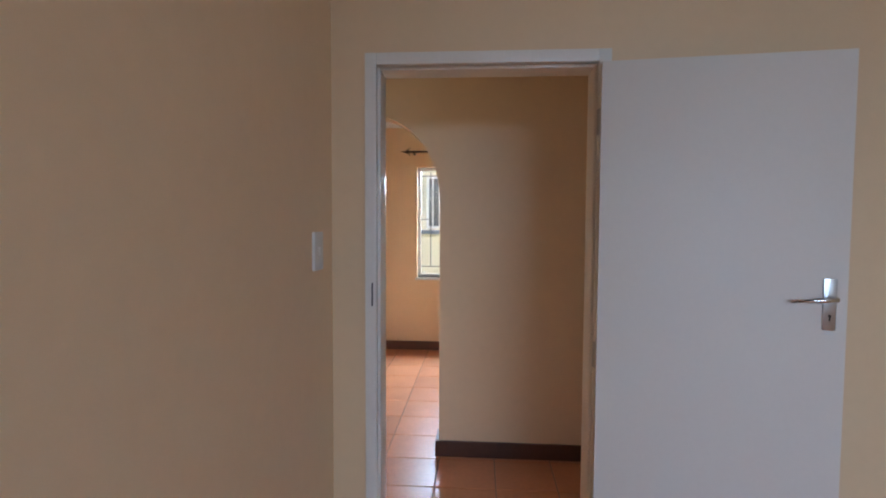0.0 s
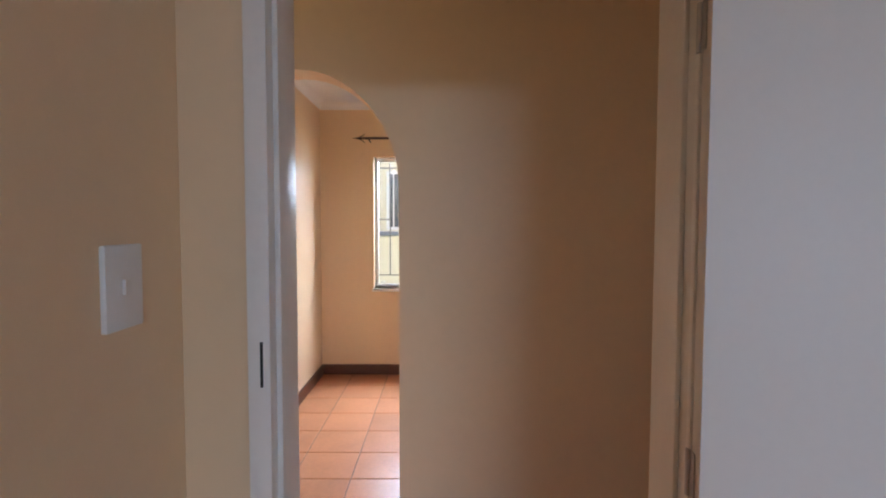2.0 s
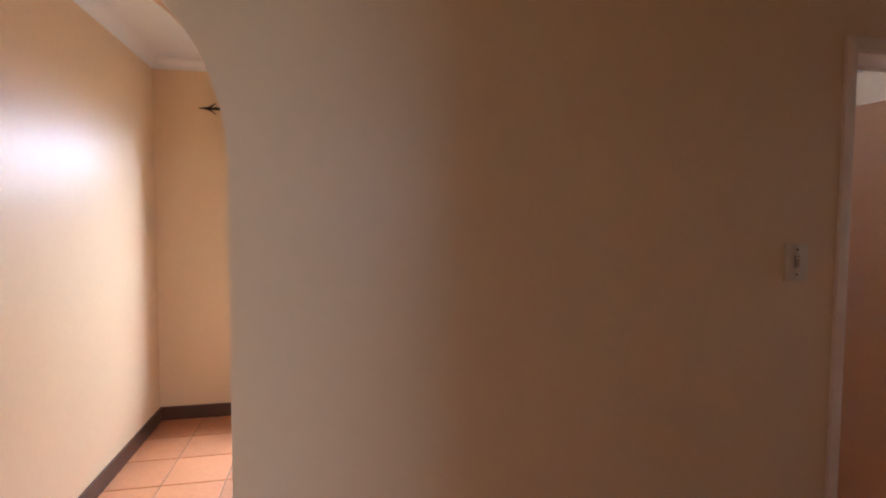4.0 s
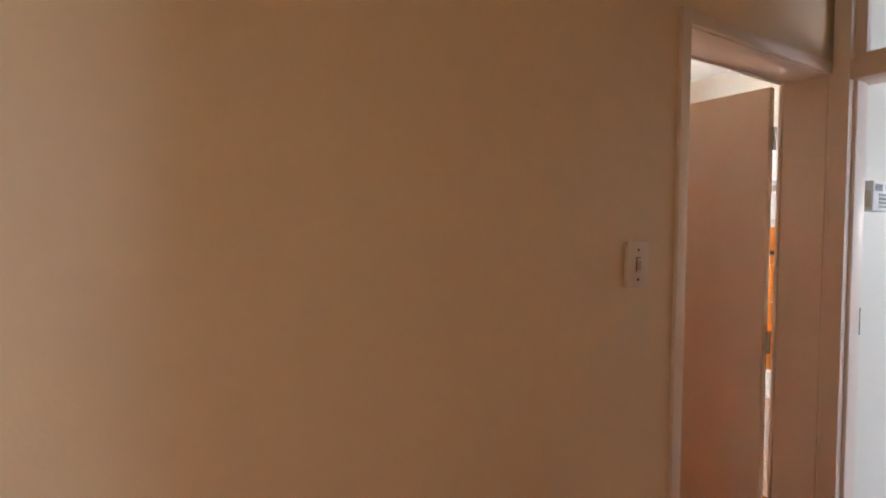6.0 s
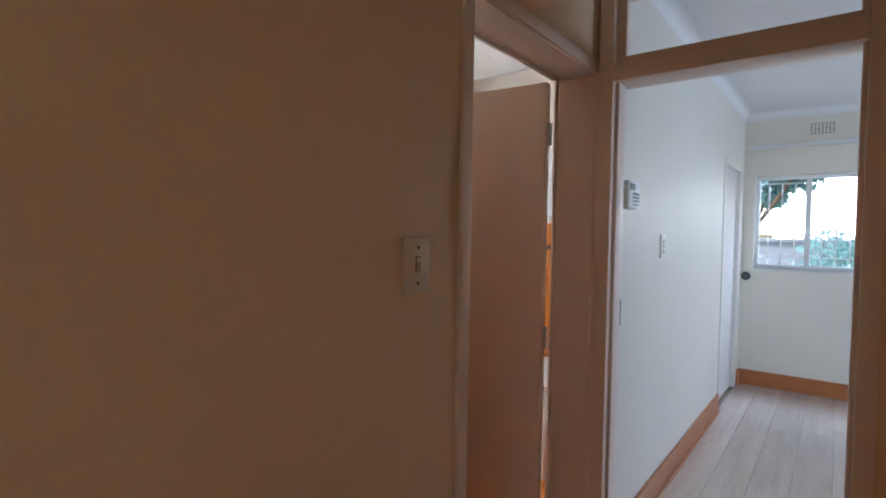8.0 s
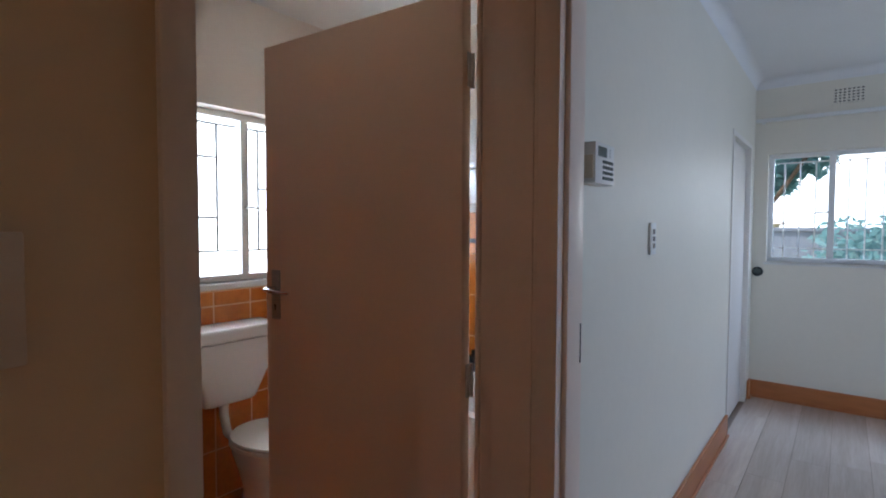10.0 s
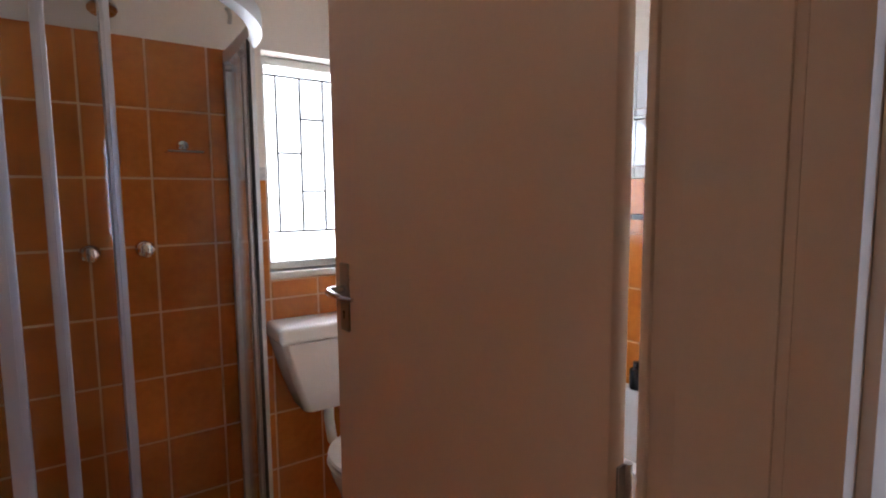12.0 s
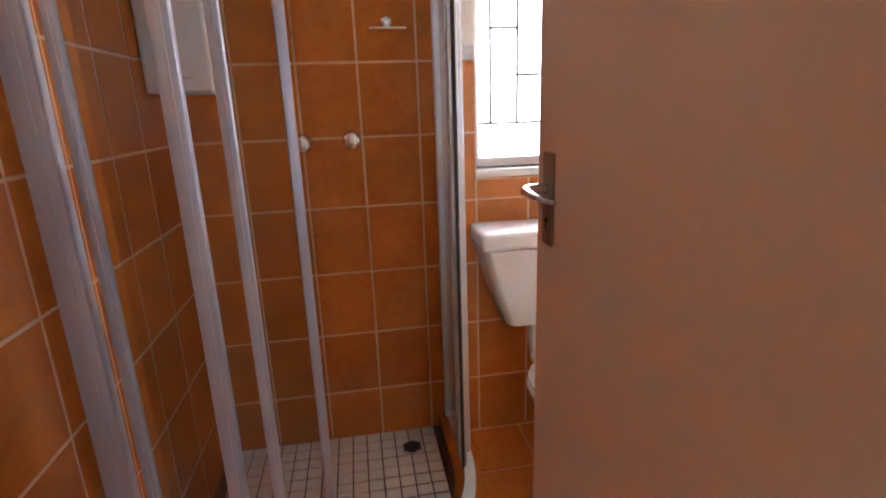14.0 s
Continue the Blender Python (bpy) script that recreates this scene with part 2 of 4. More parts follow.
# ---- floors and ceilings ----
setting("floor_bedroom", boxes(((-0.5, -5.4, -0.12), (2.75, -1.205, 0))), TERRA, "terracotta tiled bedroom floor", "floor")
floor_p = setting("floor_passage", boxes(((-1.3, -1.205, -0.12), (2.93, 0.0, -0.004)), ((-1.3, 0.0, -0.12), (1.6, 2.9, -0.004))), GROUT, "terracotta floor tiles with grey-brown grout", "floor")
floor_l = setting("floor_lounge", boxes(((2.93, -3.6, -0.12), (6.9, 0.2, -0.006))), LAMJ, "grey oak laminate plank floor", "floor")
floor_b = setting("floor_bathroom", boxes(((1.6, 0.0, -0.12), (4.4, 2.1, -0.004))), WGROUT, "orange tiled bathroom floor", "floor")
setting("ceiling_bedroom", boxes(((-0.5, -5.4, H), (2.75, -1.205, H + 0.1))), CEIL, "plain white bedroom ceiling", "ceiling")
setting("ceiling_passage", boxes(((-1.3, -1.205, H), (2.93, 0.08, H + 0.1)), ((-1.3, 0.08, H), (1.6, 2.9, H + 0.1))), CEIL, "plain white passage ceiling", "ceiling")
setting("ceiling_lounge", boxes(((2.93, -3.6, H), (6.9, 0.08, H + 0.1))), CEIL, "plain white lounge ceiling", "ceiling")
setting("ceiling_bathroom", boxes(((1.6, 0.08, H), (4.4, 2.1, H + 0.1))), CEIL, "plain white bathroom ceiling", "ceiling")

# ---- walls ----
# bedroom: side wall, wall with the doorway, back wall with its window
setting("wall_bedroom_west", boxes(((-0.455, -5.4, 0), (-0.305, -1.285, H))), PAINT, "cream painted bedroom side wall", "wall")
setting("wall_bedroom_door", boxes(((-0.455, -1.285, 0), (-0.165, -1.123, H)), ((0.695, -1.285, 0), (2.90, -1.123, H)), ((-0.165, -1.285, 2.065), (0.695, -1.123, H))), PAINT, "cream painted wall with a doorway", "wall")
setting("wall_bedroom_east", boxes(((2.60, -5.4, 0), (2.745, -1.285, H))), PAINT, "cream painted bedroom wall", "wall")
setting("wall_bedroom_back", boxes(((-0.305, -5.4, 0), (0.75, -5.25, H)), ((2.45, -5.4, 0), (2.60, -5.25, H)), ((0.75, -5.4, 0), (2.45, -5.25, 0.95)), ((0.75, -5.4, 2.15), (2.45, -5.25, H))), PAINT, "cream painted wall with a window", "wall")
setting("wall_passage_end", boxes(((-1.3, -1.123, 0), (-1.15, 0.0, H))), PAINT, "cream painted end wall of the passage", "wall")


def arch_wall():
    """The wall between passage and dining room: an elliptical arch from x -0.9 to 0, then solid to the bathroom door."""
    bm = bmesh.new()
    y0, y1, n = 0.0, 0.16, 28
    add_box(bm, (-1.15, y0, 0), (-0.9, y1, H))
    add_box(bm, (0.0, y0, 0), (1.90, y1, H))
    add_box(bm, (1.90, y0, 2.065), (2.792, y1, H))
    add_box(bm, (2.792, y0, 0), (2.85, y1, H))
    pts = [(-0.45 - 0.45 * math.cos(math.pi * k / n), 1.62 + 0.52 * math.sin(math.pi * k / n)) for k in range(n + 1)]
    low = [[bm.verts.new((x, y, z)) for x, z in pts] for y in (y0, y1)]
    top = [[bm.verts.new((x, y, H)) for x, z in pts] for y in (y0, y1)]
    for k in range(n):
        bm.faces.new((low[0][k], low[0][k + 1], top[0][k + 1], top[0][k]))
        bm.faces.new((low[1][k + 1], low[1][k], top[1][k], top[1][k + 1]))
        bm.faces.new((low[0][k + 1], low[0][k], low[1][k], low[1][k + 1]))
    return bm


setting("wall_passage_arch", arch_wall(), PAINT, "cream plastered wall with a rounded archway", "wall")
setting("wall_dining_west", boxes(((-1.13, 0.16, 0), (-0.98, 2.69, H))), PAINT, "cream painted dining room side wall", "wall")
setting("wall_dining_back", boxes(((-1.13, 2.69, 0), (-0.472, 2.87, H)), ((0.95, 2.69, 0), (1.55, 2.87, H)), ((-0.472, 2.69, 0), (0.95, 2.87, 0.84)), ((-0.472, 2.69, 2.105), (0.95, 2.87, H))), PAINT, "cream painted wall with a tall window", "wall")
setting("wall_bathroom_west", boxes(((1.55, 0.16, 0), (1.722, 2.69, H))), WHITE, "white wall behind orange shower tiles", "wall")
WX0, WX1, WZ0, WZ1 = 2.765, 3.72, 1.115, 2.030
setting("wall_bathroom_back", boxes(((1.722, 1.945, 0), (WX0, 2.12, H)), ((WX1, 1.945, 0), (4.35, 2.12, H)), ((WX0, 1.945, 0), (WX1, 2.12, WZ0)), ((WX0, 1.945, WZ1), (WX1, 2.12, H))), WHITE, "white painted wall above orange tiles", "wall")
setting("wall_bathroom_east", boxes(((4.2, 0.16, 0), (4.35, 1.945, H))), WHITE, "white wall above orange tiles", "wall")
setting("wall_lounge_north", boxes(((2.85, 0.0, 0), (5.55, 0.16, H)), ((6.42, 0.0, 0), (6.75, 0.16, H)), ((5.55, 0.0, 2.08), (6.42, 0.16, H)), ((5.55, 0.10, 0), (6.42, 0.16, 2.08))), LPAINT, "glossy cream painted lounge wall", "wall")
setting("wall_passage_lounge", boxes(((2.765, -1.123, 0), (2.90, -0.856, H)), ((2.765, -0.856, 2.39), (2.90, 0.0, H)), ((2.75, -3.6, 0), (2.90, -1.285, H))), PAINT, "cream wall beside the fanlight doorway", "wall")
setting("wall_lounge_window", boxes(((6.61, -0.10, 0), (6.75, 0.0, H)), ((6.61, -3.6, 0), (6.75, -1.80, H)), ((6.61, -1.80, 0), (6.75, -0.10, 1.14)), ((6.61, -1.80, 2.02), (6.75, -0.10, H))), LPAINT, "cream painted wall with a wide window", "wall")
# unseen wall; its opening is added to let the fill lamp in
setting("wall_lounge_south", boxes(((2.90, -3.6, 0), (3.8, -3.45, H)), ((5.4, -3.6, 0), (6.61, -3.45, H)), ((3.8, -3.6, 0), (5.4, -3.45, 1.0)), ((3.8, -3.6, 2.1), (5.4, -3.45, H))), LPAINT, "unseen cream lounge wall with an opening for fill light", "wall")

# cornice of the lounge and skirtings
def cove(a, b, out):
    a, b, o = Vector(a), Vector(b), Vector(out)
    bm = bmesh.new()
    prof = [(0, 0)] + [(0.07 - 0.07 * math.cos(t), -0.07 + 0.07 * math.sin(t)) for t in [math.pi / 2 * k / 6 for k in range(7)]]
    rings = [[bm.verts.new(p + o * u + Vector((0, 0, v))) for u, v in prof] for p in (a, b)]
    n = len(prof)
    for k in range(n):
        bm.faces.new((rings[0][k], rings[0][(k + 1) % n], rings[1][(k + 1) % n], rings[1][k]))
    bm.faces.new(rings[0])
    bm.faces.new(rings[1][::-1])
    return bm


setting("trim_cornice", cove((2.91, -0.002, H - 0.002), (6.61, -0.002, H - 0.002), (0, -1, 0)), CEIL, "white coved cornice", "cornice", True)
setting("trim_cornice", cove((6.608, 0, H - 0.002), (6.608, -3.4, H - 0.002), (-1, 0, 0)), CEIL, "white coved cornice", "cornice", True)
setting("trim_cornice", cove((-0.978, 0.16, H - 0.002), (-0.978, 2.69, H - 0.002), (1, 0, 0)), CEIL, "white coved cornice", "cornice", True)
setting("trim_cornice", cove((-0.98, 2.688, H - 0.002), (1.55, 2.688, H - 0.002), (0, -1, 0)), CEIL, "white coved cornice", "cornice", True)


BROWN, ORANGE = "dark brown tiled skirting along the floor", "orange varnished wooden skirting board"
for a, b in (((-0.022, -0.018), (1.882, -0.0015)), ((-0.022, -0.0015), (-0.0015, 0.178)), ((-0.978, 2.672), (1.54, 2.688)), ((-0.978, 0.17), (-0.962, 2.672)), ((-1.148, -1.11), (-1.132, -0.02)), ((0.72, -1.121), (2.84, -1.105)), ((-1.13, -1.121), (-0.2, -1.105))):
    ob = setting("baseboard", boxes(((*a, 0), (*b, 0.10)), bevel=0.004), SKIRT, BROWN, "skirting")
for a, b in (((2.91, -0.018), (5.535, -0.002)), ((6.592, -3.4), (6.608, -0.002)), ((6.50, -0.018), (6.592, -0.002))):
    setting("baseboard", boxes(((*a, 0), (*b, 0.145)), bevel=0.004), SKIRT2, ORANGE, "skirting")
    setting("trim", boxes(((a[0], a[1] - 0.012 if a[0] < 6.55 else a[1], 0), (b[0] if a[0] < 6.55 else b[0] - 0.017, b[1] - 0.017 if a[0] < 6.55 else b[1], 0.016)), bevel=0.003), SKIRT2, "thin wooden quadrant bead at the skirting", "bead")


# ---- door frames and doors ----
def door_frame(name, label, w, h, depth, m, face=0.045, stop_side=1, paint=TRIM):
    """Frame with its opening from x 0 to w and y 0 (open side) to depth; the leaf's rebate is at the far side for stop_side 1."""
    root = thing(name, label, "door frame", m, "", "structure")
    ys = (-0.012, depth + 0.012)
    r0, r1 = (0.0, depth - 0.045) if stop_side > 0 else (0.045, depth)
    for nm, sx in (("jamb", 0), ("jamb", 1)):
        o, i = (-0.03, 0.0) if sx == 0 else (w + 0.03, w)
        s = -1 if sx == 0 else 1
        bm = boxes(((o, ys[0] + 0.012, 0), (i + s * 0.012, ys[1] - 0.012, h + 0.02)),
                   ((i + s * 0.012, r0, 0), (i, r1, h + 0.012)),
                   ((i + s * face, ys[0], 0), (i + s * 0.004, ys[0] + 0.014, h + face)),
                   ((i + s * face, ys[1] - 0.014, 0), (i + s * 0.004, ys[1], h + face)), bevel=0.004)
        part(nm, bm, paint, root)
    bm = boxes(((-0.012, 0, h + 0.012), (w + 0.012, depth, h + 0.03)), ((0, r0, h), (w, r1, h + 0.012)),
               ((-0.004, ys[0], h + 0.004), (w + 0.004, ys[0] + 0.0135, h + face)), ((-0.004, ys[1] - 0.0135, h + 0.004), (w + 0.004, ys[1], h + face)), bevel=0.004)
    part("head", bm, paint, root)
    return root


def lever_handle(parent, x, z, face_y, out, toward, plate_h=0.17):
    """A lever on a long plate; out: +1 or -1 along y, toward: the lever's direction along x."""
    y = lambda d: face_y + out * d
    plate = part("handle_plate", boxes(((x - 0.020, y(0), z - plate_h * 0.62), (x + 0.020, y(0.007), z + plate_h * 0.38)), bevel=0.003), STEEL, parent, "satin steel lock plate")
    bm = cyl(bmesh.new(), (x, y(0.004), z), (x, y(0.045), z), 0.0095, n=14)
    pts = [(x, y(0.045), z), (x + toward * 0.02, y(0.058), z + 0.001), (x + toward * 0.05, y(0.060), z - 0.001), (x + toward * 0.085, y(0.055), z - 0.004), (x + toward * 0.112, y(0.044), z - 0.006)]
    tube(bm, pts, [0.008, 0.008, 0.0075, 0.0052, 0.005], 12)
    part("lever", bm, CHROME, plate, "curved chrome lever")
    bm = cyl(bmesh.new(), (x, y(0.0072), z - 0.058), (x, y(0.0085), z - 0.058), 0.0045, n=12)
    for a, b in [((x - 0.002, y(0.0072), z - 0.074), (x + 0.002, y(0.0085), z - 0.058))]:
        add_box(bm, [min(p, q) for p, q in zip(a, b)], [max(p, q) for p, q in zip(a, b)])
    part("keyhole", bm, DARK, plate)


def door_leaf(name, label, w, h, m, hz, swing, paint=DOOR):
    """A flush leaf from its hinge at x 0 along +x, with levers on both faces, hinges at its edge."""
    root = thing(name, label, "door", m, "", "structure")
    part("leaf", boxes(((0, 0, 0.008), (w, 0.040, h)), bevel=0.003), paint, root)
    for fy, o in ((0.0, -1), (0.040, 1)):
        lever_handle(root, w - 0.055, hz, fy, o, -1)
    part("latch_plate", boxes(((w - 0.0005, 0.010, hz - 0.09), (w + 0.0015, 0.030, hz + 0.05)), bevel=0.0005, seg=1), STEEL, root)
    for z in (0.25, 1.0, h - 0.20):
        bm = cyl(bmesh.new(), (-0.004, swing, z - 0.045), (-0.004, swing, z + 0.045), 0.006, n=12)
        add_box(bm, (-0.003, min(0.02, swing), z - 0.045), (-0.0005, max(0.02, swing), z + 0.045))
        part("hinge", bm, STEEL, root)
    return root


door_frame("doorway_bedroom", "off-white painted steel door frame in cream wall", 0.79, 2.045, 0.162, pose(-0.130, -1.285, 0), 0.048, stop_side=-1)
strike = tagged(part("strike_slot", boxes(((-0.1535, -1.2985, 1.163), (-0.1480, -1.2965, 1.250)), bevel=0.0004, seg=1), DARK), "dark narrow lock slot in the door frame", "lock slot")
door_leaf("door_bedroom", "open flush white door with a chrome lever", 0.785, 2.035, pose(0.668, -1.300, 0.0, 0, 0, -6.5) @ pose(0, -0.04, 0), 1.235, 0.045)
door_frame("doorway_bathroom", "beige painted steel door frame beside passage corner", 0.828, 2.03, 0.16, pose(1.932, 0.0, 0), 0.045, stop_side=1, paint=TRIMB)
LX, LY, EX, EY = 2.717, 0.182, 2.662, 0.985
A2 = math.degrees(math.atan2(EY - LY, EX - LX))
door_leaf("door_bathroom", "open flush beige bathroom door with steel lever", math.hypot(EX - LX, EY - LY), 2.025, pose(LX, LY, 0, 0, 0, A2) @ pose(0, -0.04, 0), 1.200, -0.004, DOORB)


def fanlight_frame():
    root = thing("doorway_lounge", "painted timber door frame with a glazed fanlight above", "door frame", None, "", "structure")
    x0, x1, yl, yr = 2.755, 2.908, -0.070, -0.806
    top = 2.335
    for a, b in ((yl, -0.014), (-0.856, yr)):
        part("jamb", boxes(((x0, a, 0), (x1, b, top + 0.055)), bevel=0.005), TRIMB, root)
    s = 0.014
    part("jamb_bead", boxes(((x0 + 0.03, yl - s, 0), (x1 - 0.05, yl, 1.996)), bevel=0.003), TRIMB, root)
    part("jamb_bead", boxes(((x0 + 0.03, yr, 0), (x1 - 0.05, yr + s, 1.996)), bevel=0.003), TRIMB, root)
    part("transom_bar", boxes(((x0 + 0.004, yr, 1.996), (x1 - 0.004, yl, 2.068)), bevel=0.005), TRIMB, root)
    part("head", boxes(((x0 + 0.002, yr, top), (x1 - 0.002, yl, top + 0.055)), bevel=0.005), TRIMB, root)
    sash = part("fanlight", boxes(((x0 + 0.03, yr, 2.065), (x0 + 0.07, yl, 2.090)), ((x0 + 0.03, yr, top - 0.03), (x0 + 0.07, yl, top)), ((x0 + 0.03, yl - 0.036, 2.090), (x0 + 0.07, yl, top - 0.03)), ((x0 + 0.03, yr, 2.090), (x0 + 0.07, yr + 0.02, top - 0.03)), bevel=0.003), TRIMB, root)
    p = part("pane", boxes(((x0 + 0.048, yr + 0.02, 2.090), (x0 + 0.052, yl - 0.036, top - 0.03))), GLASS, sash)
    p.visible_shadow = False
    part("strike_slot", boxes(((2.862, yl - 0.0150, 1.07), (2.865, yl - 0.013, 1.17))), DARK, root)
    return root


fanlight_frame()
# closed door of the lounge in its recess
root = thing("door_lounge", "closed white flush door in the lounge wall", "door", None, "", "structure")
part("leaf", boxes(((5.59, 0.03, 0.01), (6.38, 0.07, 2.04)), bevel=0.003), DOOR, root)
part("frame_jamb", boxes(((5.552, -0.008, 0), (5.588, 0.075, 2.078)), bevel=0.004), TRIM, root)
part("frame_jamb", boxes(((6.382, -0.008, 0), (6.418, 0.075, 2.078)), bevel=0.004), TRIM, root)
part("frame_head", boxes(((5.588, -0.006, 2.043), (6.382, 0.075, 2.077)), bevel=0.004), TRIM, root)


# ---- windows ----
def steel_window(name, label, w, h, m, mullions, bars, sill=0.05, bar_paint=BAR):
    """A steel window from x 0 to w, z 0 to h, seen from -y: frame, mullions, panes, burglar bars inside the panes."""
    root = thing(name, label, "window", m, "", "structure")
    f = 0.035
    part("window_frame", boxes(((0, 0.05, 0), (w, 0.085, f)), ((0, 0.05, h - f), (w, 0.085, h)), ((0, 0.05, f), (f, 0.085, h - f)), ((w - f, 0.05, f), (w, 0.085, h - f)), bevel=0.003), WINF, root)
    xs = [f] + [x for x in mullions] + [w - f]
    for x in mullions:
        part("mullion", boxes(((x - 0.022, 0.045, f), (x + 0.022, 0.09, h - f)), bevel=0.004), WINF, root)
    for a, b in zip(xs, xs[1:]):
        p = part("pane", boxes(((a, 0.066, f), (b, 0.070, h - f))), GLASS, root)
        p.visible_shadow = False
    bm = bmesh.new()
    for a, b in bars:
        d = Vector(b) - Vector(a)
        add_box(bm, (min(a[0], b[0]) - 0.0052, 0.094, min(a[1], b[1]) - 0.0052), (max(a[0], b[0]) + 0.0052, 0.104, max(a[1], b[1]) + 0.0052))
    part("burglar_bars", bm, bar_paint, root, "thin welded steel burglar bars")
    if sill:
        part("window_sill", boxes(((-0.02, -sill, -0.028), (w + 0.02, 0.05, 0.0)), bevel=0.004), WINF, root)
    return root


def stay(parent, x, y, z, turn=1):
    bm = tube(bmesh.new(), [(x, y, z), (x, y - 0.03, z + 0.002), (x + turn * 0.05, y - 0.045, z), (x + turn * 0.10, y - 0.04, z - 0.012)], [0.008, 0.007, 0.006, 0.005], 8)
    part("catch", bm, STEEL, parent)


BW, BH = WX1 - WX0, WZ1 - WZ0
top, low = BH - 0.065, 0.163
wb = [((0.03, top), (BW, top)), ((0.03, low), (BW, low))]
for x in (0.095, 0.203, 0.312, 0.56, 0.67, 0.78):
    wb.append(((x, low), (x, top)))
for x in (0.095, 0.56):
    wb += [((x, 0.515), (x + 0.108, 0.515)), ((x + 0.108, 0.67), (x + 0.217, 0.67)), ((x + 0.108, 0.345), (x + 0.217, 0.345))]
w2 = steel_window("window_bathroom", "white steel bathroom window with burglar bars", BW, BH, pose(WX0, 1.985, WZ0), [0.447], wb, 0.045)
stay(w2, 0.45, 0.045, 0.40, 1)
DW, DH = 1.422, 1.265
db = [((0.035, DH - 0.09), (DW, DH - 0.09)), ((0.035, 0.12), (DW, 0.12))]
for k in range(1, 9):
    db.append(((0.02 + 0.125 * k, 0.12), (0.02 + 0.125 * k, DH - 0.05)))
    db.append(((0.02 + 0.125 * (k - 1), 0.35 + 0.32 * (k % 3)), (0.02 + 0.125 * k, 0.35 + 0.32 * (k % 3))))
w1 = steel_window("window_dining", "tall white steel window with burglar bars", DW, DH, pose(-0.472, 2.72, 0.84), [0.47, 0.95], db, 0.04)
for x in (0.10, 0.30):
    stay(w1, x, 0.05, 0.06, -0.4)
LW, LH = 1.70, 0.88
lb = [((0.03, LH - 0.07), (LW, LH - 0.07)), ((0.03, 0.11), (LW, 0.11))]
for k in range(1, 16):
    lb.append(((0.105 * k, 0.0), (0.105 * k, LH - 0.07)) if k % 4 else ((0.105 * k, 0.0), (0.105 * k, 0.4)))
w3 = steel_window("window_lounge", "wide white steel window overlooking the garden", LW, LH, pose(6.64, -0.10, 1.14, 0, 0, -90), [0.42, 0.84, 1.27], lb, 0.03, WINF)
stay(w3, 0.40, 0.045, 0.40, -1)
stay(w3, 0.20, 0.05, 0.05, 0.3)
steel_window("window_bedroom", "plain white steel bedroom window", 1.70, 1.20, pose(2.45, -5.30, 0.95, 0, 0, 180), [0.57, 1.13], [], 0.04)
# added, out of view: closes the opening in front of the lounge fill lamp
steel_window("added_window_lounge_side", "unseen steel window added for the lounge fill light", 1.60, 1.10, pose(5.40, -3.50, 1.0, 0, 0, 180), [0.53, 1.07], [], 0.04)


# ---- passage and bedroom fittings ----
def switch_plate(name, label, m, w, h, mt, kind):
    root = thing(name, label, "light switch", m)
    part("plate", boxes(((-w / 2, -0.010, -h / 2), (w / 2, 0.0, h / 2)), bevel=0.003), mt, root)
    if kind == "toggle":
        part("collar", boxes(((-0.010, -0.0125, -0.024), (0.010, -0.009, 0.024)), bevel=0.001), mt, root)
        part("toggle_slot", boxes(((-0.0105, -0.0132, -0.016), (-0.0085, -0.0120, 0.018)), ((-0.0105, -0.0132, 0.018), (0.0065, -0.0120, 0.0200))), DARK, root)
        part("toggle", boxes(((-0.0055, -0.024, -0.016), (0.0055, -0.010, 0.010)), bevel=0.002), mt, root)
        for z in (-0.040, 0.040):
            part("screw", cyl(bmesh.new(), (0, -0.0095, z), (0, -0.0115, z), 0.0035, n=10), IRON, root)
    elif kind == "rocker":
        part("rocker", boxes(((-0.007, -0.015, -0.012), (0.007, -0.009, 0.012)), bevel=0.0015), mt, root)
    else:
        for z in (-0.028, 0.0, 0.028):
            part("rocker", boxes(((-0.009, -0.016, z - 0.010), (0.009, -0.009, z + 0.010)), bevel=0.002), STEEL if kind == "steel" else mt, root)
    return root


switch_plate("light_switch", "white rocker light switch on bedroom wall", pose(-0.3045, -1.474, 1.377, 0, 0, 90), 0.092, 0.130, PLAST, "rocker")
switch_plate("light_switch", "ivory toggle light switch beside bathroom door", pose(1.722, -0.001, 1.345), 0.086, 0.124, IVORY, "toggle")
switch_plate("light_switch", "white three-lever switch on lounge wall", pose(3.745, -0.001, 1.370), 0.07, 0.125, PLAST, "steel")


def keypad():
    root = thing("alarm_keypad", "cream plastic alarm keypad with flap and display", "keypad", pose(3.03, -0.001, 1.598))
    part("back_plate", boxes(((-0.020, -0.012, -0.060), (0.150, 0, 0.062)), bevel=0.002), CREAMP, root)
    part("case", boxes(((0.0, -0.050, -0.060), (0.148, -0.012, 0.058)), bevel=0.005), PLAST, root)
    part("side_lid", boxes(((-0.004, -0.044, -0.045), (0.0005, -0.018, 0.020)), bevel=0.001), CREAMP, root)
    part("display", boxes(((0.018, -0.0515, 0.018), (0.082, -0.0495, 0.046))), LCD, root, "grey liquid-crystal display")
    for i in range(3):
        part("indicator", boxes(((0.105, -0.0515, 0.022 + 0.009 * i), (0.113, -0.0495, 0.027 + 0.009 * i))), STEEL, root)
    for r in range(4):
        for c in range(4):
            part("key", boxes(((0.052 + 0.021 * c, -0.0535, -0.047 + 0.0155 * r), (0.068 + 0.021 * c, -0.0495, -0.0375 + 0.0155 * r)), bevel=0.001, seg=1), LCD, root)
    return root


keypad()


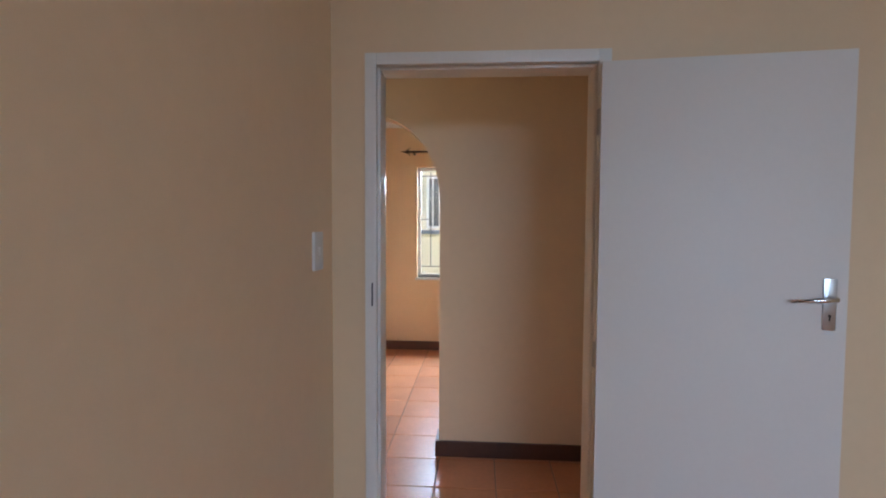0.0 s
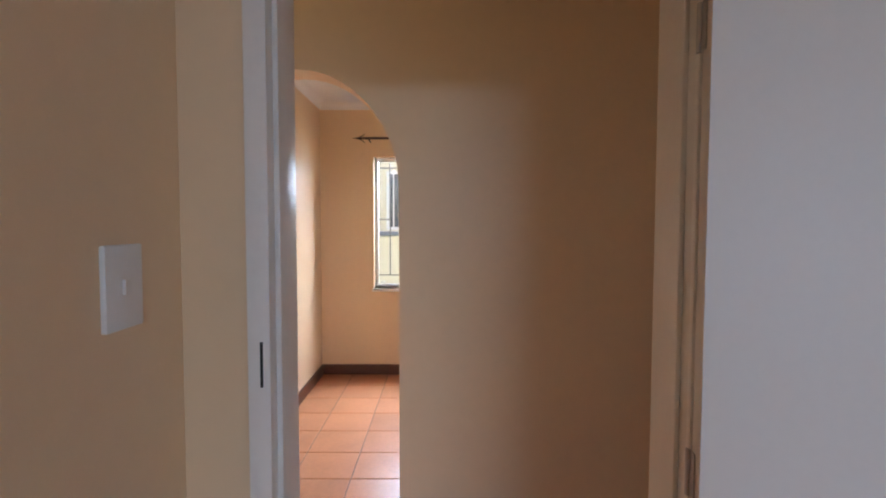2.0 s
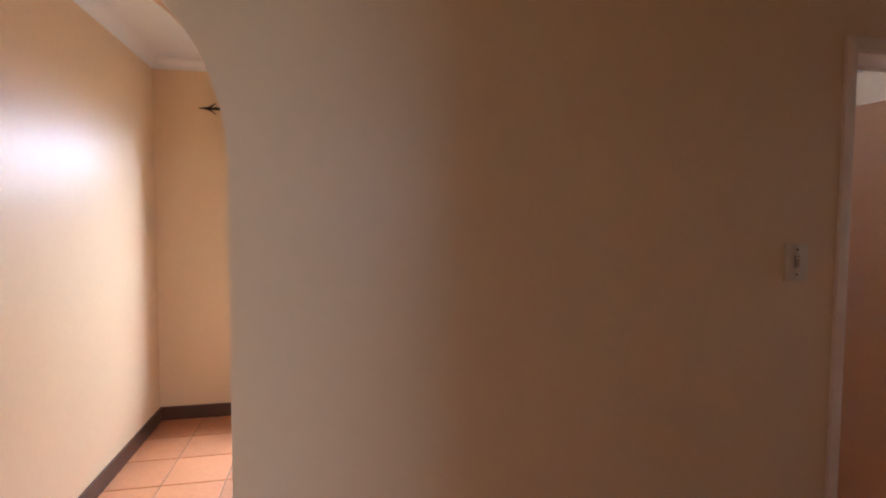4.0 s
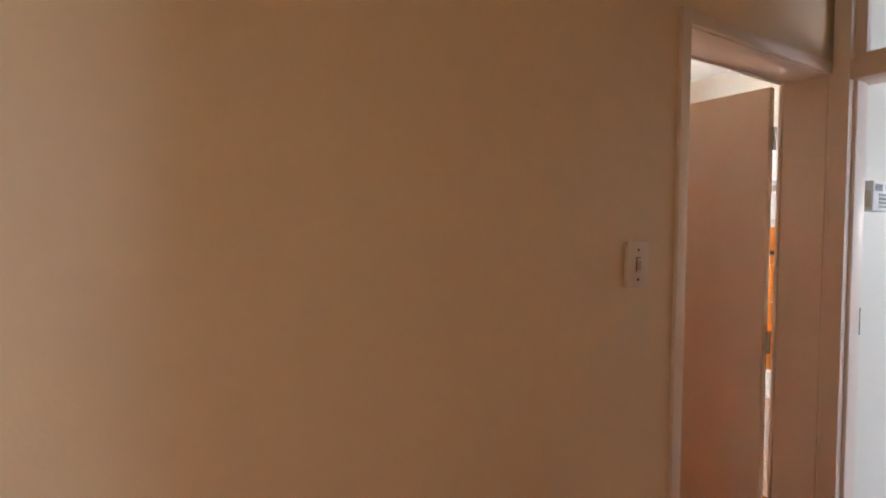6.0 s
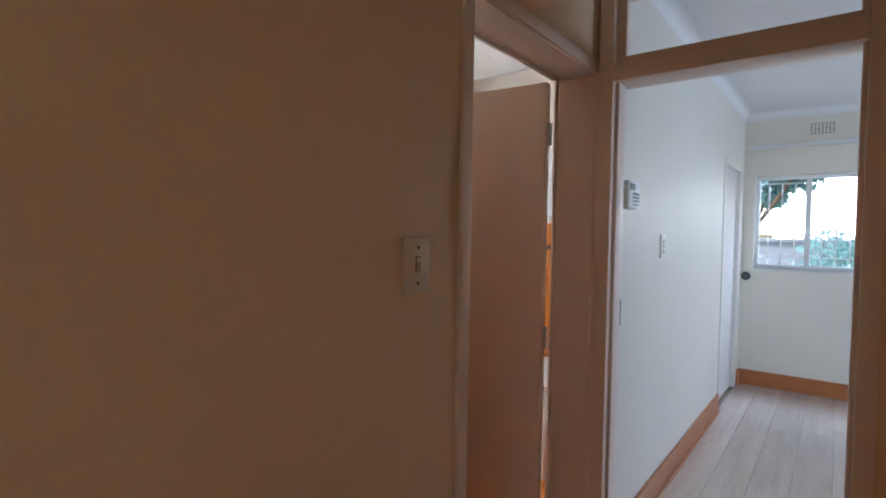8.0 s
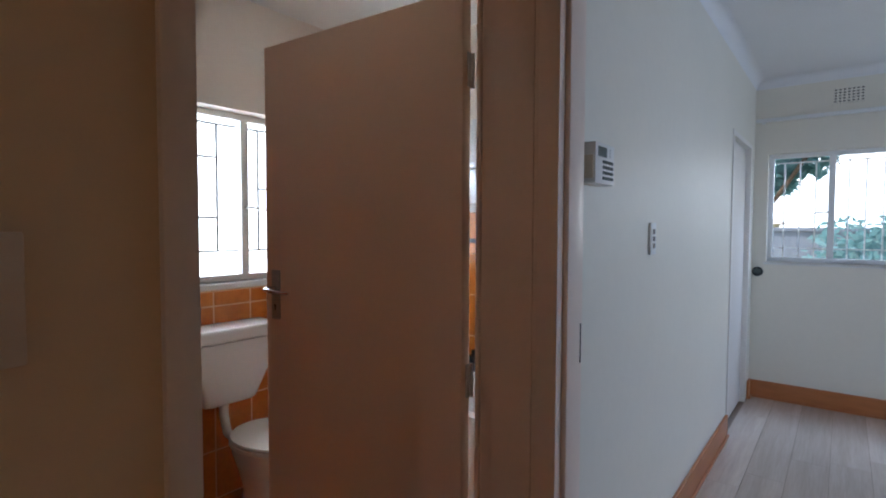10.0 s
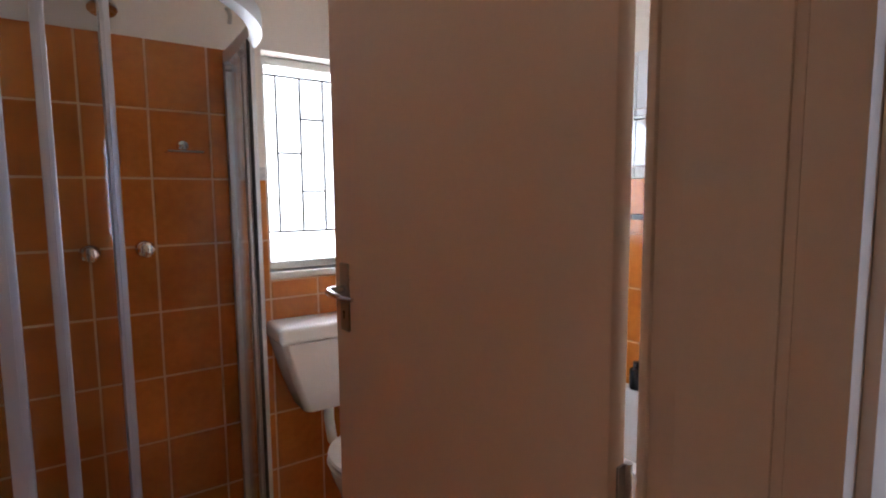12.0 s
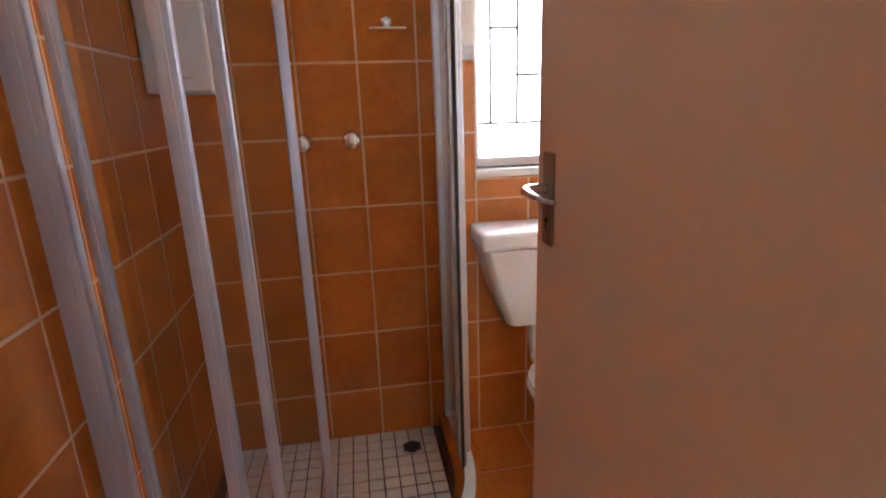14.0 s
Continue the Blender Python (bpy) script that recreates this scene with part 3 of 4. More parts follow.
def curtain_rod():
    root = thing("curtain_rod", "dark wrought-iron curtain rod with arrow finial", "curtain rod", pose(-0.66, 2.60, 2.268))
    part("rod", cyl(bmesh.new(), (0.10, 0, 0), (1.75, 0, 0), 0.011, n=12), IRON, root)
    bm = cyl(bmesh.new(), (0.0, 0, 0), (0.09, 0, 0), 0.001, 0.013, n=10)
    for s in (1, -1):
        tube(bm, [(0.055, 0, 0), (0.085, 0, s * 0.014), (0.12, 0, s * 0.040)], [0.006, 0.006, 0.002], 8)
    cyl(bm, (0.09, 0, 0), (0.11, 0, 0), 0.009, n=10)
    part("finial", bm, IRON, root)
    for x in (0.16, 1.6):
        part("bracket", tube(bmesh.new(), [(x, 0.088, -0.02), (x, 0.05, -0.025), (x, 0.0, -0.012)], 0.008, 8), IRON, root)
    return root


curtain_rod()
# lounge wall fittings
root = thing("curtain_rail", "white curtain rail along the lounge wall", "curtain rail")
part("rail", boxes(((6.545, -3.3, 2.272), (6.575, -0.01, 2.300)), bevel=0.004), WINF, root)
for y in (-0.06, -1.0, -2.0, -3.0):
    part("bracket", boxes(((6.574, y - 0.012, 2.265), (6.611, y + 0.012, 2.305)), bevel=0.002), WINF, root)


def air_brick(name, label, m, w, h, nx, nz, mt, grp=""):
    root = thing(name, label, "air vent", m, grp)
    part("backing", boxes(((0, -0.002, 0), (w, 0.0, h))), DARK, root)
    bm = bmesh.new()
    tx, tz = 0.012, 0.011
    cw, ch = (w - tx) / nx, (h - tz) / nz
    for i in range(nx + 1):
        add_box(bm, (i * cw, -0.008, 0), (i * cw + tx, -0.002, h))
    for k in range(nz + 1):
        add_box(bm, (0, -0.0075, k * ch), (w, -0.0022, k * ch + tz))
    part("grille", bm, mt, root)
    return root


air_brick("air_vent", "cream perforated air vent in lounge wall", pose(6.609, -0.505, 2.365, 0, 0, -90), 0.20, 0.12, 7, 5, LPAINT)
air_brick("air_vent", "white perforated air vent in bathroom wall", pose(2.68, 1.944, 2.36), 0.20, 0.085, 8, 4, WHITE)
root = thing("cable_outlet", "round dark grey cable outlet on lounge wall", "cable outlet", pose(6.609, -0.045, 1.055, 0, 0, -90))
part("rim", lathe(bmesh.new(), [(0.040, 0), (0.040, 0.006), (0.034, 0.010), (0.030, 0.008)], 24, pose(0, 0, 0, 90, 0, 0)), RUBBER, root)
part("socket", lathe(bmesh.new(), [(0.026, 0.004), (0.026, 0.013), (0.020, 0.016)], 20, pose(0, 0, 0, 90, 0, 0)), LCD, root)

# ---- bathroom: shower ----
CX, CY, R = 2.10, 1.60, 0.535   # centre and radius of the curved corner
XR, YF = CX + R, CY - R


def plan(n=18, off=0.0, start=0.0, end=1.0):
    """Plan line of the shower front, from the side wall round to the back wall, moved outwards by off."""
    pts = [(1.724, YF - off)] + [(CX + (R + off) * math.sin(math.pi / 2 * k / n), CY - (R + off) * math.cos(math.pi / 2 * k / n)) for k in range(n + 1)] + [(XR + off, 1.925)]
    return pts


def arc(a0, a1, off, n=12):
    return [(CX + (R + off) * math.sin(radians(a0 + (a1 - a0) * k / n)), CY - (R + off) * math.cos(radians(a0 + (a1 - a0) * k / n))) for k in range(n + 1)]


shower = thing("shower_enclosure", "curved glass shower enclosure with silver aluminium frame", "shower")
part("top_rail", sweep(bmesh.new(), plan(24), 0.040, 0.050, 1.940), ALU, shower)
part("bottom_track", sweep(bmesh.new(), plan(24), 0.036, 0.030, 0.112), PLAST, shower, "white painted bottom track")


def post(name, x, y, turn, w, d, z0=0.14, z1=1.942, mt=None, parent=None):
    bm = boxes(((-w / 2, -d / 2, z0), (w / 2, d / 2, z1)), bevel=0.003)
    add_box(bm, (-w * 0.16, -d / 2 - 0.003, z0 + 0.01), (w * 0.16, -d / 2 + 0.002, z1 - 0.01))
    bmesh.ops.transform(bm, matrix=pose(x, y, 0, 0, 0, turn), verts=bm.verts[:])
    return part(name, bm, mt or ALU, parent or shower)


def curved_panel(name, pts, z0, z1, th=0.006):
    return part(name, sweep(bmesh.new(), pts, th, z1 - z0, z0), SGLASS, shower, "clear safety glass")


post("wall_profile", 1.779, YF, 0, 0.052, 0.032)
post("wall_profile_seal", 1.837, YF + 0.004, 0, 0.021, 0.022)
post("fixed_panel_post", 2.008, YF + 0.004, 2, 0.036, 0.028)
curved_panel("fixed_panel", [(1.84, YF + 0.004), (1.995, YF + 0.004)], 0.142, 1.942)
a1 = 11.5
(x, y), = arc(a1, a1, -0.022, 1)[:1]
post("door_stile", 2.090, YF + 0.022, 0, 0.024, 0.020, 0.15, 1.935)
post("door_stile", x, y, a1, 0.020, 0.020, 0.15, 1.935)
curved_panel("sliding_door", [(1.86, YF + 0.024)] + arc(0, a1, -0.022), 0.15, 1.935)
post("wall_profile", XR, 1.905, 90, 0.040, 0.032)
post("fixed_panel_post", XR, 1.62, 90, 0.030, 0.028)
curved_panel("fixed_panel", [(XR, 1.885), (XR, 1.63)], 0.142, 1.942)
for y, w in ((1.84, 0.026), (1.585, 0.026)):
    post("door_stile", XR - 0.026, y, 90, w, 0.020, 0.15, 1.935)
(x, y), = arc(80, 80, -0.022, 1)[:1]
post("door_seal", x - 0.002, y, 80, 0.004, 0.008, 0.15, 1.935, RUBBER)
(x, y), = arc(83, 83, -0.020, 1)[:1]
post("door_stile", x, y, 83, 0.026, 0.020, 0.15, 1.935)
curved_panel("sliding_door", arc(81, 90, -0.022) + [(XR - 0.022, 1.86)], 0.15, 1.935)
for y in (1.57, 1.80):
    part("roller", cyl(bmesh.new(), (XR - 0.045, y, 1.905), (XR - 0.02, y, 1.905), 0.013, n=14), STEEL, shower)
part("hook", tube(bmesh.new(), [(2.64, 1.935, 2.16), (2.64, 1.905, 2.15), (2.64, 1.885, 2.12), (2.64, 1.90, 2.095)], 0.008, 8), STEEL, shower)

# kerb of the shower and its base
setting("shower_base", sweep(bmesh.new(), [(1.724, 1.50), (2.60, 1.50)], 0.86, 0.044, 0.0), MGROUT, "white mosaic shower floor with dark joints", "shower floor")
kerb = setting("shower_kerb", sweep(bmesh.new(), plan(20), 0.105, 0.108, 0.002), WTILE, "orange tiled kerb round the shower", "kerb", True)


def tap(x, z, label):
    root = thing("shower_tap", label, "tap", pose(x, 1.926, z), "shower taps")
    part("flange", lathe(bmesh.new(), [(0.034, 0), (0.033, 0.008), (0.024, 0.018), (0.016, 0.022)], 24, pose(0, 0, 0, 90, 0, 0)), CHROME, root)
    bm = lathe(bmesh.new(), [(0.014, 0.02), (0.024, 0.030), (0.027, 0.044), (0.024, 0.058), (0.012, 0.064)], 24, pose(0, 0, 0, 90, 0, 0))
    for k in range(5):
        a = 2 * math.pi * k / 5
        cyl(bm, (0.020 * math.cos(a), -0.034, 0.020 * math.sin(a)), (0.020 * math.cos(a), -0.060, 0.020 * math.sin(a)), 0.008, n=8)
    part("knob", bm, CHROME, root)


tap(2.145, 1.240, "round chrome shower tap on orange tiles")
tap(2.312, 1.246, "round chrome shower tap on orange tiles")
root = thing("soap_dish", "chrome soap dish on a round wall knob", "soap dish", pose(2.455, 1.926, 1.625))
part("mount", lathe(bmesh.new(), [(0.022, 0), (0.022, 0.012), (0.018, 0.026), (0.008, 0.032)], 20, pose(0, 0, 0, 90, 0, 0)), CHROME, root)
bm = bmesh.new()
for k in range(9):
    u = -0.055 + 0.110 * k / 8
    tube(bm, [(u, -0.012, -0.026), (u, -0.05, -0.030), (u, -0.088, -0.026)], 0.0022, 6)
tube(bm, [(-0.06, -0.012, -0.026), (-0.062, -0.05, -0.026), (-0.058, -0.09, -0.026), (0.058, -0.09, -0.026), (0.062, -0.05, -0.026), (0.06, -0.012, -0.026)], 0.0035, 8)
part("dish", bm, CHROME, root)
root = thing("wall_shower", "chrome shower head on a bent wall arm", "shower head", pose(2.225, 1.944, 2.13))
part("arm", tube(bmesh.new(), [(0, 0, 0), (0, -0.07, 0.02), (0, -0.13, 0.0), (0, -0.165, -0.04)], 0.010, 10), CHROME, root)
part("rose", lathe(bmesh.new(), [(0.010, 0.03), (0.022, 0.02), (0.030, -0.005), (0.042, -0.04), (0.042, -0.048), (0.030, -0.052)], 24, pose(0, -0.175, -0.06, -22, 0, 0)), CHROME, root)
part("wall_flange", lathe(bmesh.new(), [(0.030, 0), (0.028, 0.006), (0.014, 0.012)], 20, pose(0, 0.0, 0, 90, 0, 0)), CHROME, root)
root = thing("water_heater", "white instant water heater box in shower corner", "water heater", pose(1.745, 1.70, 1.410))
part("body", boxes(((0, 0, 0), (0.185, 0.215, 0.36)), bevel=0.012, seg=3), PLAST, root)
part("upper_cover", boxes(((0.0, -0.002, 0.364), (0.188, 0.217, 0.56)), bevel=0.012, seg=3), PLAST, root)
part("seam", boxes(((0.004, 0.004, 0.358), (0.16, 0.21, 0.366))), DARK, root)
part("badge", boxes(((0.10, -0.0015, 0.04), (0.13, 0.001, 0.044))), STEEL, root)
root = thing("floor_drain", "dark hexagonal floor drain among white mosaic", "drain", pose(2.455, 1.80, 0.050))
part("rim", cyl(bmesh.new(), (0, 0, 0), (0, 0, 0.0035), 0.046, n=6), STEEL, root)
part("grate", cyl(bmesh.new(), (0, 0, 0.0035), (0, 0, 0.0045), 0.038, n=6), DARK, root)


# ---- bathroom: toilet, bath, cabinet ----
def toilet():
    root = thing("toilet", "white porcelain toilet with a tapered wall cistern", "toilet", pose(2.985, 1.928, 0))
    bm = bmesh.new()
    rings = []
    for z, w, d, c in ((0.525, 0.130, 0.130, 0.03), (0.535, 0.140, 0.140, 0.03), (0.68, 0.195, 0.175, 0.03), (0.845, 0.240, 0.190, 0.028)):
        row = []
        for px, py, q in ((-w, 0, 0), (w, 0, 0), (w, -d, 1), (-w, -d, 1)):
            if q:
                s = 1 if px > 0 else -1
                for k in range(5):
                    t = math.pi / 2 * (k if s > 0 else 4 - k) / 4
                    row.append(bm.verts.new((px - s * c + s * c * math.cos(t), py + c - c * math.sin(t), z)))
            else:
                row.append(bm.verts.new((px, py, z)))
        rings.append(row)
    for a, b in zip(rings, rings[1:]):
        for k in range(len(a)):
            bm.faces.new((a[k], a[(k + 1) % len(a)], b[(k + 1) % len(b)], b[k]))
    bm.faces.new(rings[0][::-1])
    bm.faces.new(rings[-1])
    part("cistern", bm, PORC, root)
    bm = boxes(((-0.252, -0.205, 0.847), (0.252, 0.0, 0.915)), bevel=0.022, seg=4)
    for v in bm.verts:
        if v.co.z > 0.89:
            v.co.z += 0.016 * (1 - (v.co.x / 0.26) ** 2)
    part("cistern_lid", bm, PORC, root)
    part("flush_pipe", tube(bmesh.new(), [(-0.02, -0.09, 0.53), (-0.02, -0.09, 0.46), (-0.02, -0.12, 0.38), (0.01, -0.20, 0.33)], 0.022, 14), PLAST, root)
    bm = bmesh.new()
    n = 28

    def oval(z, sx, sy, cy):
        return [bm.verts.new((0.045 + sx * math.cos(2 * math.pi * k / n), cy + sy * math.sin(2 * math.pi * k / n) * (1.0 if math.sin(2 * math.pi * k / n) < 0 else 0.85), z)) for k in range(n)]
    rr = [oval(z, sx, sy, cy) for z, sx, sy, cy in ((0.002, 0.115, 0.20, -0.36), (0.04, 0.105, 0.18, -0.36), (0.16, 0.10, 0.17, -0.37), (0.27, 0.135, 0.21, -0.39), (0.36, 0.172, 0.245, -0.41), (0.395, 0.178, 0.25, -0.41))]
    for a, b in zip(rr, rr[1:]):
        for k in range(n):
            bm.faces.new((a[k], a[(k + 1) % n], b[(k + 1) % n], b[k]))
    bm.faces.new(rr[0][::-1])
    bm.faces.new(rr[-1])
    part("pan", bm, PORC, root)
    for nm, z, t, s in (("seat", 0.397, 0.020, 1.02), ("seat_lid", 0.420, 0.020, 1.0)):
        bm = bmesh.new()
        rr = [[bm.verts.new((0.045 + f * s * 0.185 * math.cos(2 * math.pi * k / n), -0.41 + f * s * 0.25 * math.sin(2 * math.pi * k / n) * (1.0 if math.sin(2 * math.pi * k / n) < 0 else 0.82), zz)) for k in range(n)] for f, zz in ((0.97, z), (1.0, z + t * 0.4), (0.985, z + t * 0.85), (0.9, z + t))]
        for a, b in zip(rr, rr[1:]):
            for k in range(n):
                bm.faces.new((a[k], a[(k + 1) % n], b[(k + 1) % n], b[k]))
        bm.faces.new(rr[0][::-1])
        bm.faces.new(rr[-1])
        part(nm, bm, PLAST, root)
    return root


toilet()


def bath():
    root = thing("bathtub", "white bathtub along the tiled wall", "bathtub", pose(3.52, 0.30, 0))
    w, l, h = 0.67, 1.63, 0.55
    bm = bmesh.new()

    def loop(x0, y0, x1, y1, z, r, n=5):
        out = []
        for cx, cy, a in ((x1 - r, y0 + r, -90), (x1 - r, y1 - r, 0), (x0 + r, y1 - r, 90), (x0 + r, y0 + r, 180)):
            for k in range(n + 1):
                t = radians(a + 90 * k / n)
                out.append(bm.verts.new((cx + r * math.cos(t), cy + r * math.sin(t), z)))
        return out
    loops = [loop(0.01, 0.01, w - 0.01, l - 0.01, 0.0, 0.02), loop(0.01, 0.01, w - 0.01, l - 0.01, h - 0.03, 0.02), loop(0, 0, w, l, h - 0.025, 0.03), loop(0, 0, w, l, h, 0.03), loop(0.06, 0.06, w - 0.06, l - 0.06, h, 0.12), loop(0.12, 0.14, w - 0.12, l - 0.12, 0.15, 0.14)]
    for a, b in zip(loops, loops[1:]):
        for k in range(len(a)):
            bm.faces.new((a[k], a[(k + 1) % len(a)], b[(k + 1) % len(b)], b[k]))
    bm.faces.new(loops[0][::-1])
    bm.faces.new(loops[-1])
    part("tub", bm, PORC, root)
    m = thing("bath_tap", "brass bath tap on the tiled wall", "tap", pose(4.186, 1.08, 0.93))
    part("flange", lathe(bmesh.new(), [(0.030, 0), (0.028, 0.010), (0.014, 0.016)], 20, pose(0, 0, 0, 0, -90, 0)), GOLD, m)
    part("knob", lathe(bmesh.new(), [(0.012, 0.014), (0.024, 0.024), (0.026, 0.045), (0.018, 0.052)], 20, pose(0, 0, 0, 0, -90, 0)), GOLD, m)
    b = thing("toiletry_bottle", "small black bottle on the bath rim", "bottle", pose(4.155, 1.13, 0.551))
    part("body", lathe(bmesh.new(), [(0.028, 0), (0.030, 0.01), (0.030, 0.09), (0.014, 0.10)], 20), BLACK, b)
    part("cap", lathe(bmesh.new(), [(0.014, 0.10), (0.015, 0.102), (0.015, 0.125), (0.012, 0.128)], 16), BLACK, b)


bath()
root = thing("towel_ring", "grey metal towel rail on white wall tiles", "towel rail", pose(4.184, 1.10, 1.76))
part("rail", tube(bmesh.new(), [(0.0, -0.18, 0), (-0.05, -0.17, 0), (-0.055, 0.0, 0), (-0.05, 0.17, 0), (0.0, 0.18, 0)], 0.009, 8), STEEL, root)
part("mount", boxes(((-0.012, -0.205, -0.02), (0, -0.165, 0.02)), bevel=0.003), STEEL, root)
part("mount", boxes(((-0.012, 0.165, -0.02), (0, 0.205, 0.02)), bevel=0.003), STEEL, root)


# ---- outdoors ----
SKYGLOW = glow_mat("bright_overcast_sky", (0.93, 0.96, 1.0), 3.0)
setting("backdrop", boxes(((45, -45, -1), (45.2, 60, 30))), SKYGLOW, "bright hazy sky beyond the garden", "sky")
setting("backdrop", boxes(((2.4, 5.4, -0.3), (22, 5.5, 9))), SKYGLOW, "bright hazy sky behind the bathroom", "sky")
setting("ground", boxes(((-60, -60, -0.5), (80, 60, -0.30))), GRASS, "dry lawn round the house", "ground")


def house(name, label, m, w, d, h, rh, wins):
    root = thing(name, label, "house", m)
    part("wall", boxes(((0, 0, -0.3), (w, d, h))), PLASTER, root)
    bm = bmesh.new()
    o = 0.5
    vs = [bm.verts.new(p) for p in ((-o, -o, h), (w + o, -o, h), (w + o, d + o, h), (-o, d + o, h), (d * 0.5, d / 2, h + rh), (w - d * 0.5, d / 2, h + rh))]
    for q in ((0, 1, 5, 4), (1, 2, 5), (2, 3, 4, 5), (3, 0, 4), (3, 2, 1, 0)):
        bm.faces.new([vs[i] for i in q])
    part("roof", bm, ROOF, root, smooth=False)
    for x, z, ww, hh in wins:
        wn_ = part("window", boxes(((x, -0.03, z), (x + ww, 0.02, z + hh))), WINF, root)
        part("pane", boxes(((x + 0.05, -0.036, z + 0.05), (x + ww - 0.05, -0.031, z + hh - 0.05))), DGLASS, wn_)
        for k in range(1, 8):
            u = x + ww * k / 8
            part("bar", boxes(((u - 0.008, -0.055, z + 0.02), (u + 0.008, -0.040, z + hh - 0.02))), WINF, wn_)
        part("sill", boxes(((x - 0.1, -0.12, z - 0.09), (x + ww + 0.1, 0.0, z - 0.02)), bevel=0.01), GREYW, wn_)
    return root


house("neighbour_house", "cream plastered neighbouring house with barred window", pose(-4, 6.1, 0), 6.2, 5, 3.2, 1.5, [(3.28, 1.36, 0.95, 0.95)])
house("far_house", "pale house with a tiled roof beyond the garden", pose(21, 10.5, 0, 0, 0, -90), 9, 6, 1.55, 1.3, [(2.0, 0.3, 1.2, 0.9), (5.5, 0.3, 1.2, 0.9)])
root = thing("garden_wall", "grey plastered garden boundary wall", "garden wall")
part("wall", boxes(((12.0, -12, -0.3), (12.2, 12, 1.36))), GREYW, root)
part("coping", boxes(((11.95, -12, 1.36), (12.25, 12, 1.43)), bevel=0.015), GREYW, root)


def foliage(rnd, centres, n, size):
    bm = bmesh.new()
    for c, r in centres:
        for _ in range(n):
            d = Vector((rnd.gauss(0, 1), rnd.gauss(0, 1), rnd.gauss(0, 1))).normalized() * r * rnd.uniform(0.45, 1.0)
            p = Vector(c) + d
            u = Vector((rnd.gauss(0, 1), rnd.gauss(0, 1), rnd.gauss(0, 0.6))).normalized()
            v = u.orthogonal().normalized()
            s = size * rnd.uniform(0.6, 1.4)
            bm.faces.new([bm.verts.new(p + q) for q in (-u * s, v * s * 0.45, u * s, -v * s * 0.45)])
    return bm


def tree(name, label, x, y, h, crown, seed, n=520):
    rnd = random.Random(seed)
    root = thing(name, label, "tree", pose(x, y, -0.3))
    bm = tube(bmesh.new(), [(0, 0, 0), (0.05, 0.02, h * 0.3), (-0.04, 0.05, h * 0.6), (0.02, 0, h * 0.85)], [0.13, 0.10, 0.07, 0.03], 10)
    cs = []
    for k in range(9):
        a = 2 * math.pi * k / 9 + rnd.uniform(-0.3, 0.3)
        e = Vector((crown * math.cos(a) * rnd.uniform(0.4, 0.9), crown * math.sin(a) * rnd.uniform(0.4, 0.9), h * rnd.uniform(0.62, 1.0)))
        tube(bm, [(0, 0, h * 0.45), e * 0.5 + Vector((0, 0, h * 0.22)), e], [0.045, 0.03, 0.012], 6)
        cs.append((e, crown * rnd.uniform(0.28, 0.5)))
    part("trunk", bm, BARK, root)
    part("crown", foliage(rnd, cs, n, 0.13), LEAF, root, smooth=False)


tree("garden_tree", "leafy green tree beyond the garden wall", 15.5, 0.9, 4.4, 1.9, 4)
tree("garden_tree", "leafy green tree beyond the garden wall", 16.5, -4.6, 4.4, 1.8, 9)
rnd = random.Random(5)
root = thing("garden_shrub", "dense blue-green shrub against the garden wall", "shrub", pose(10.6, -1.55, -0.3))
part("stems", tube(bmesh.new(), [(0, 0, 0), (0.05, 0.05, 0.5), (0, 0, 0.95)], [0.05, 0.04, 0.02], 8), BARK, root)
part("crown", foliage(rnd, [((0.0, -0.9 + 0.3 * k, 1.38 + 0.18 * math.sin(2.1 * k)), 0.5) for k in range(7)], 330, 0.07), LEAF, root, smooth=False)

# ---- tiles and planks, piece by piece ----
rnd = random.Random(11)


def piece_mesh(name, sx, sy, sz, mt, bev=0.0025):
    return mesh_of(name, boxes(((0, 0, 0), (sx, sy, sz)), bevel=bev, seg=1), mt)


PIECES = {}


def lay(name, parent, m, sx, sy, sz, mt, bev=0.0025):
    key = (round(sx, 3), round(sy, 3), round(sz, 3), mt.name)
    if key not in PIECES:
        PIECES[key] = piece_mesh(name, sx, sy, sz, mt, bev)
    ob = new(name, PIECES[key])
    ob.parent = parent
    ob.matrix_world = m
    return ob


# terracotta floor of passage and dining room
T, G = 0.342, 0.006
for i in range(-4, 9):
    for j in range(-4, 9):
        x0, y0 = 0.006 + i * T, -0.050 + j * T
        x1, y1 = x0 + T, y0 + T
        lx, hx = (-1.15, 2.845) if y0 < -0.06 else ((-0.978, 1.55) if y0 > 0.1 else (-0.978, 1.97))
        lo, hi = -1.203, 2.688
        if x1 < lx + 0.03 or x0 > hx - 0.03 or y1 < lo + 0.03 or y0 > hi - 0.03:
            continue
        ax, bx, ay, by = max(x0 + G / 2, lx), min(x1 - G / 2, hx), max(y0 + G / 2, lo), min(y1 - G / 2, hi)
        lay("floor_tile", floor_p, pose(ax, ay, -0.012 + rnd.uniform(0, 0.0006)), bx - ax, by - ay, 0.012, TERRA)

# laminate planks of the lounge
PW, PL = 0.192, 1.29
row = 0
y = -0.002
while y > -3.4:
    x = 2.93 - rnd.uniform(0.0, 1.2)
    while x < 6.60:
        a, b = max(x, 2.935), min(x + PL - 0.002, 6.608)
        if b - a > 0.05:
            lay("plank", floor_l, pose(a, y - PW + 0.0015, -0.009), round(b - a, 2), PW - 0.0015, 0.009, LAMI, 0.001)
        x += PL
    y -= PW
    row += 1

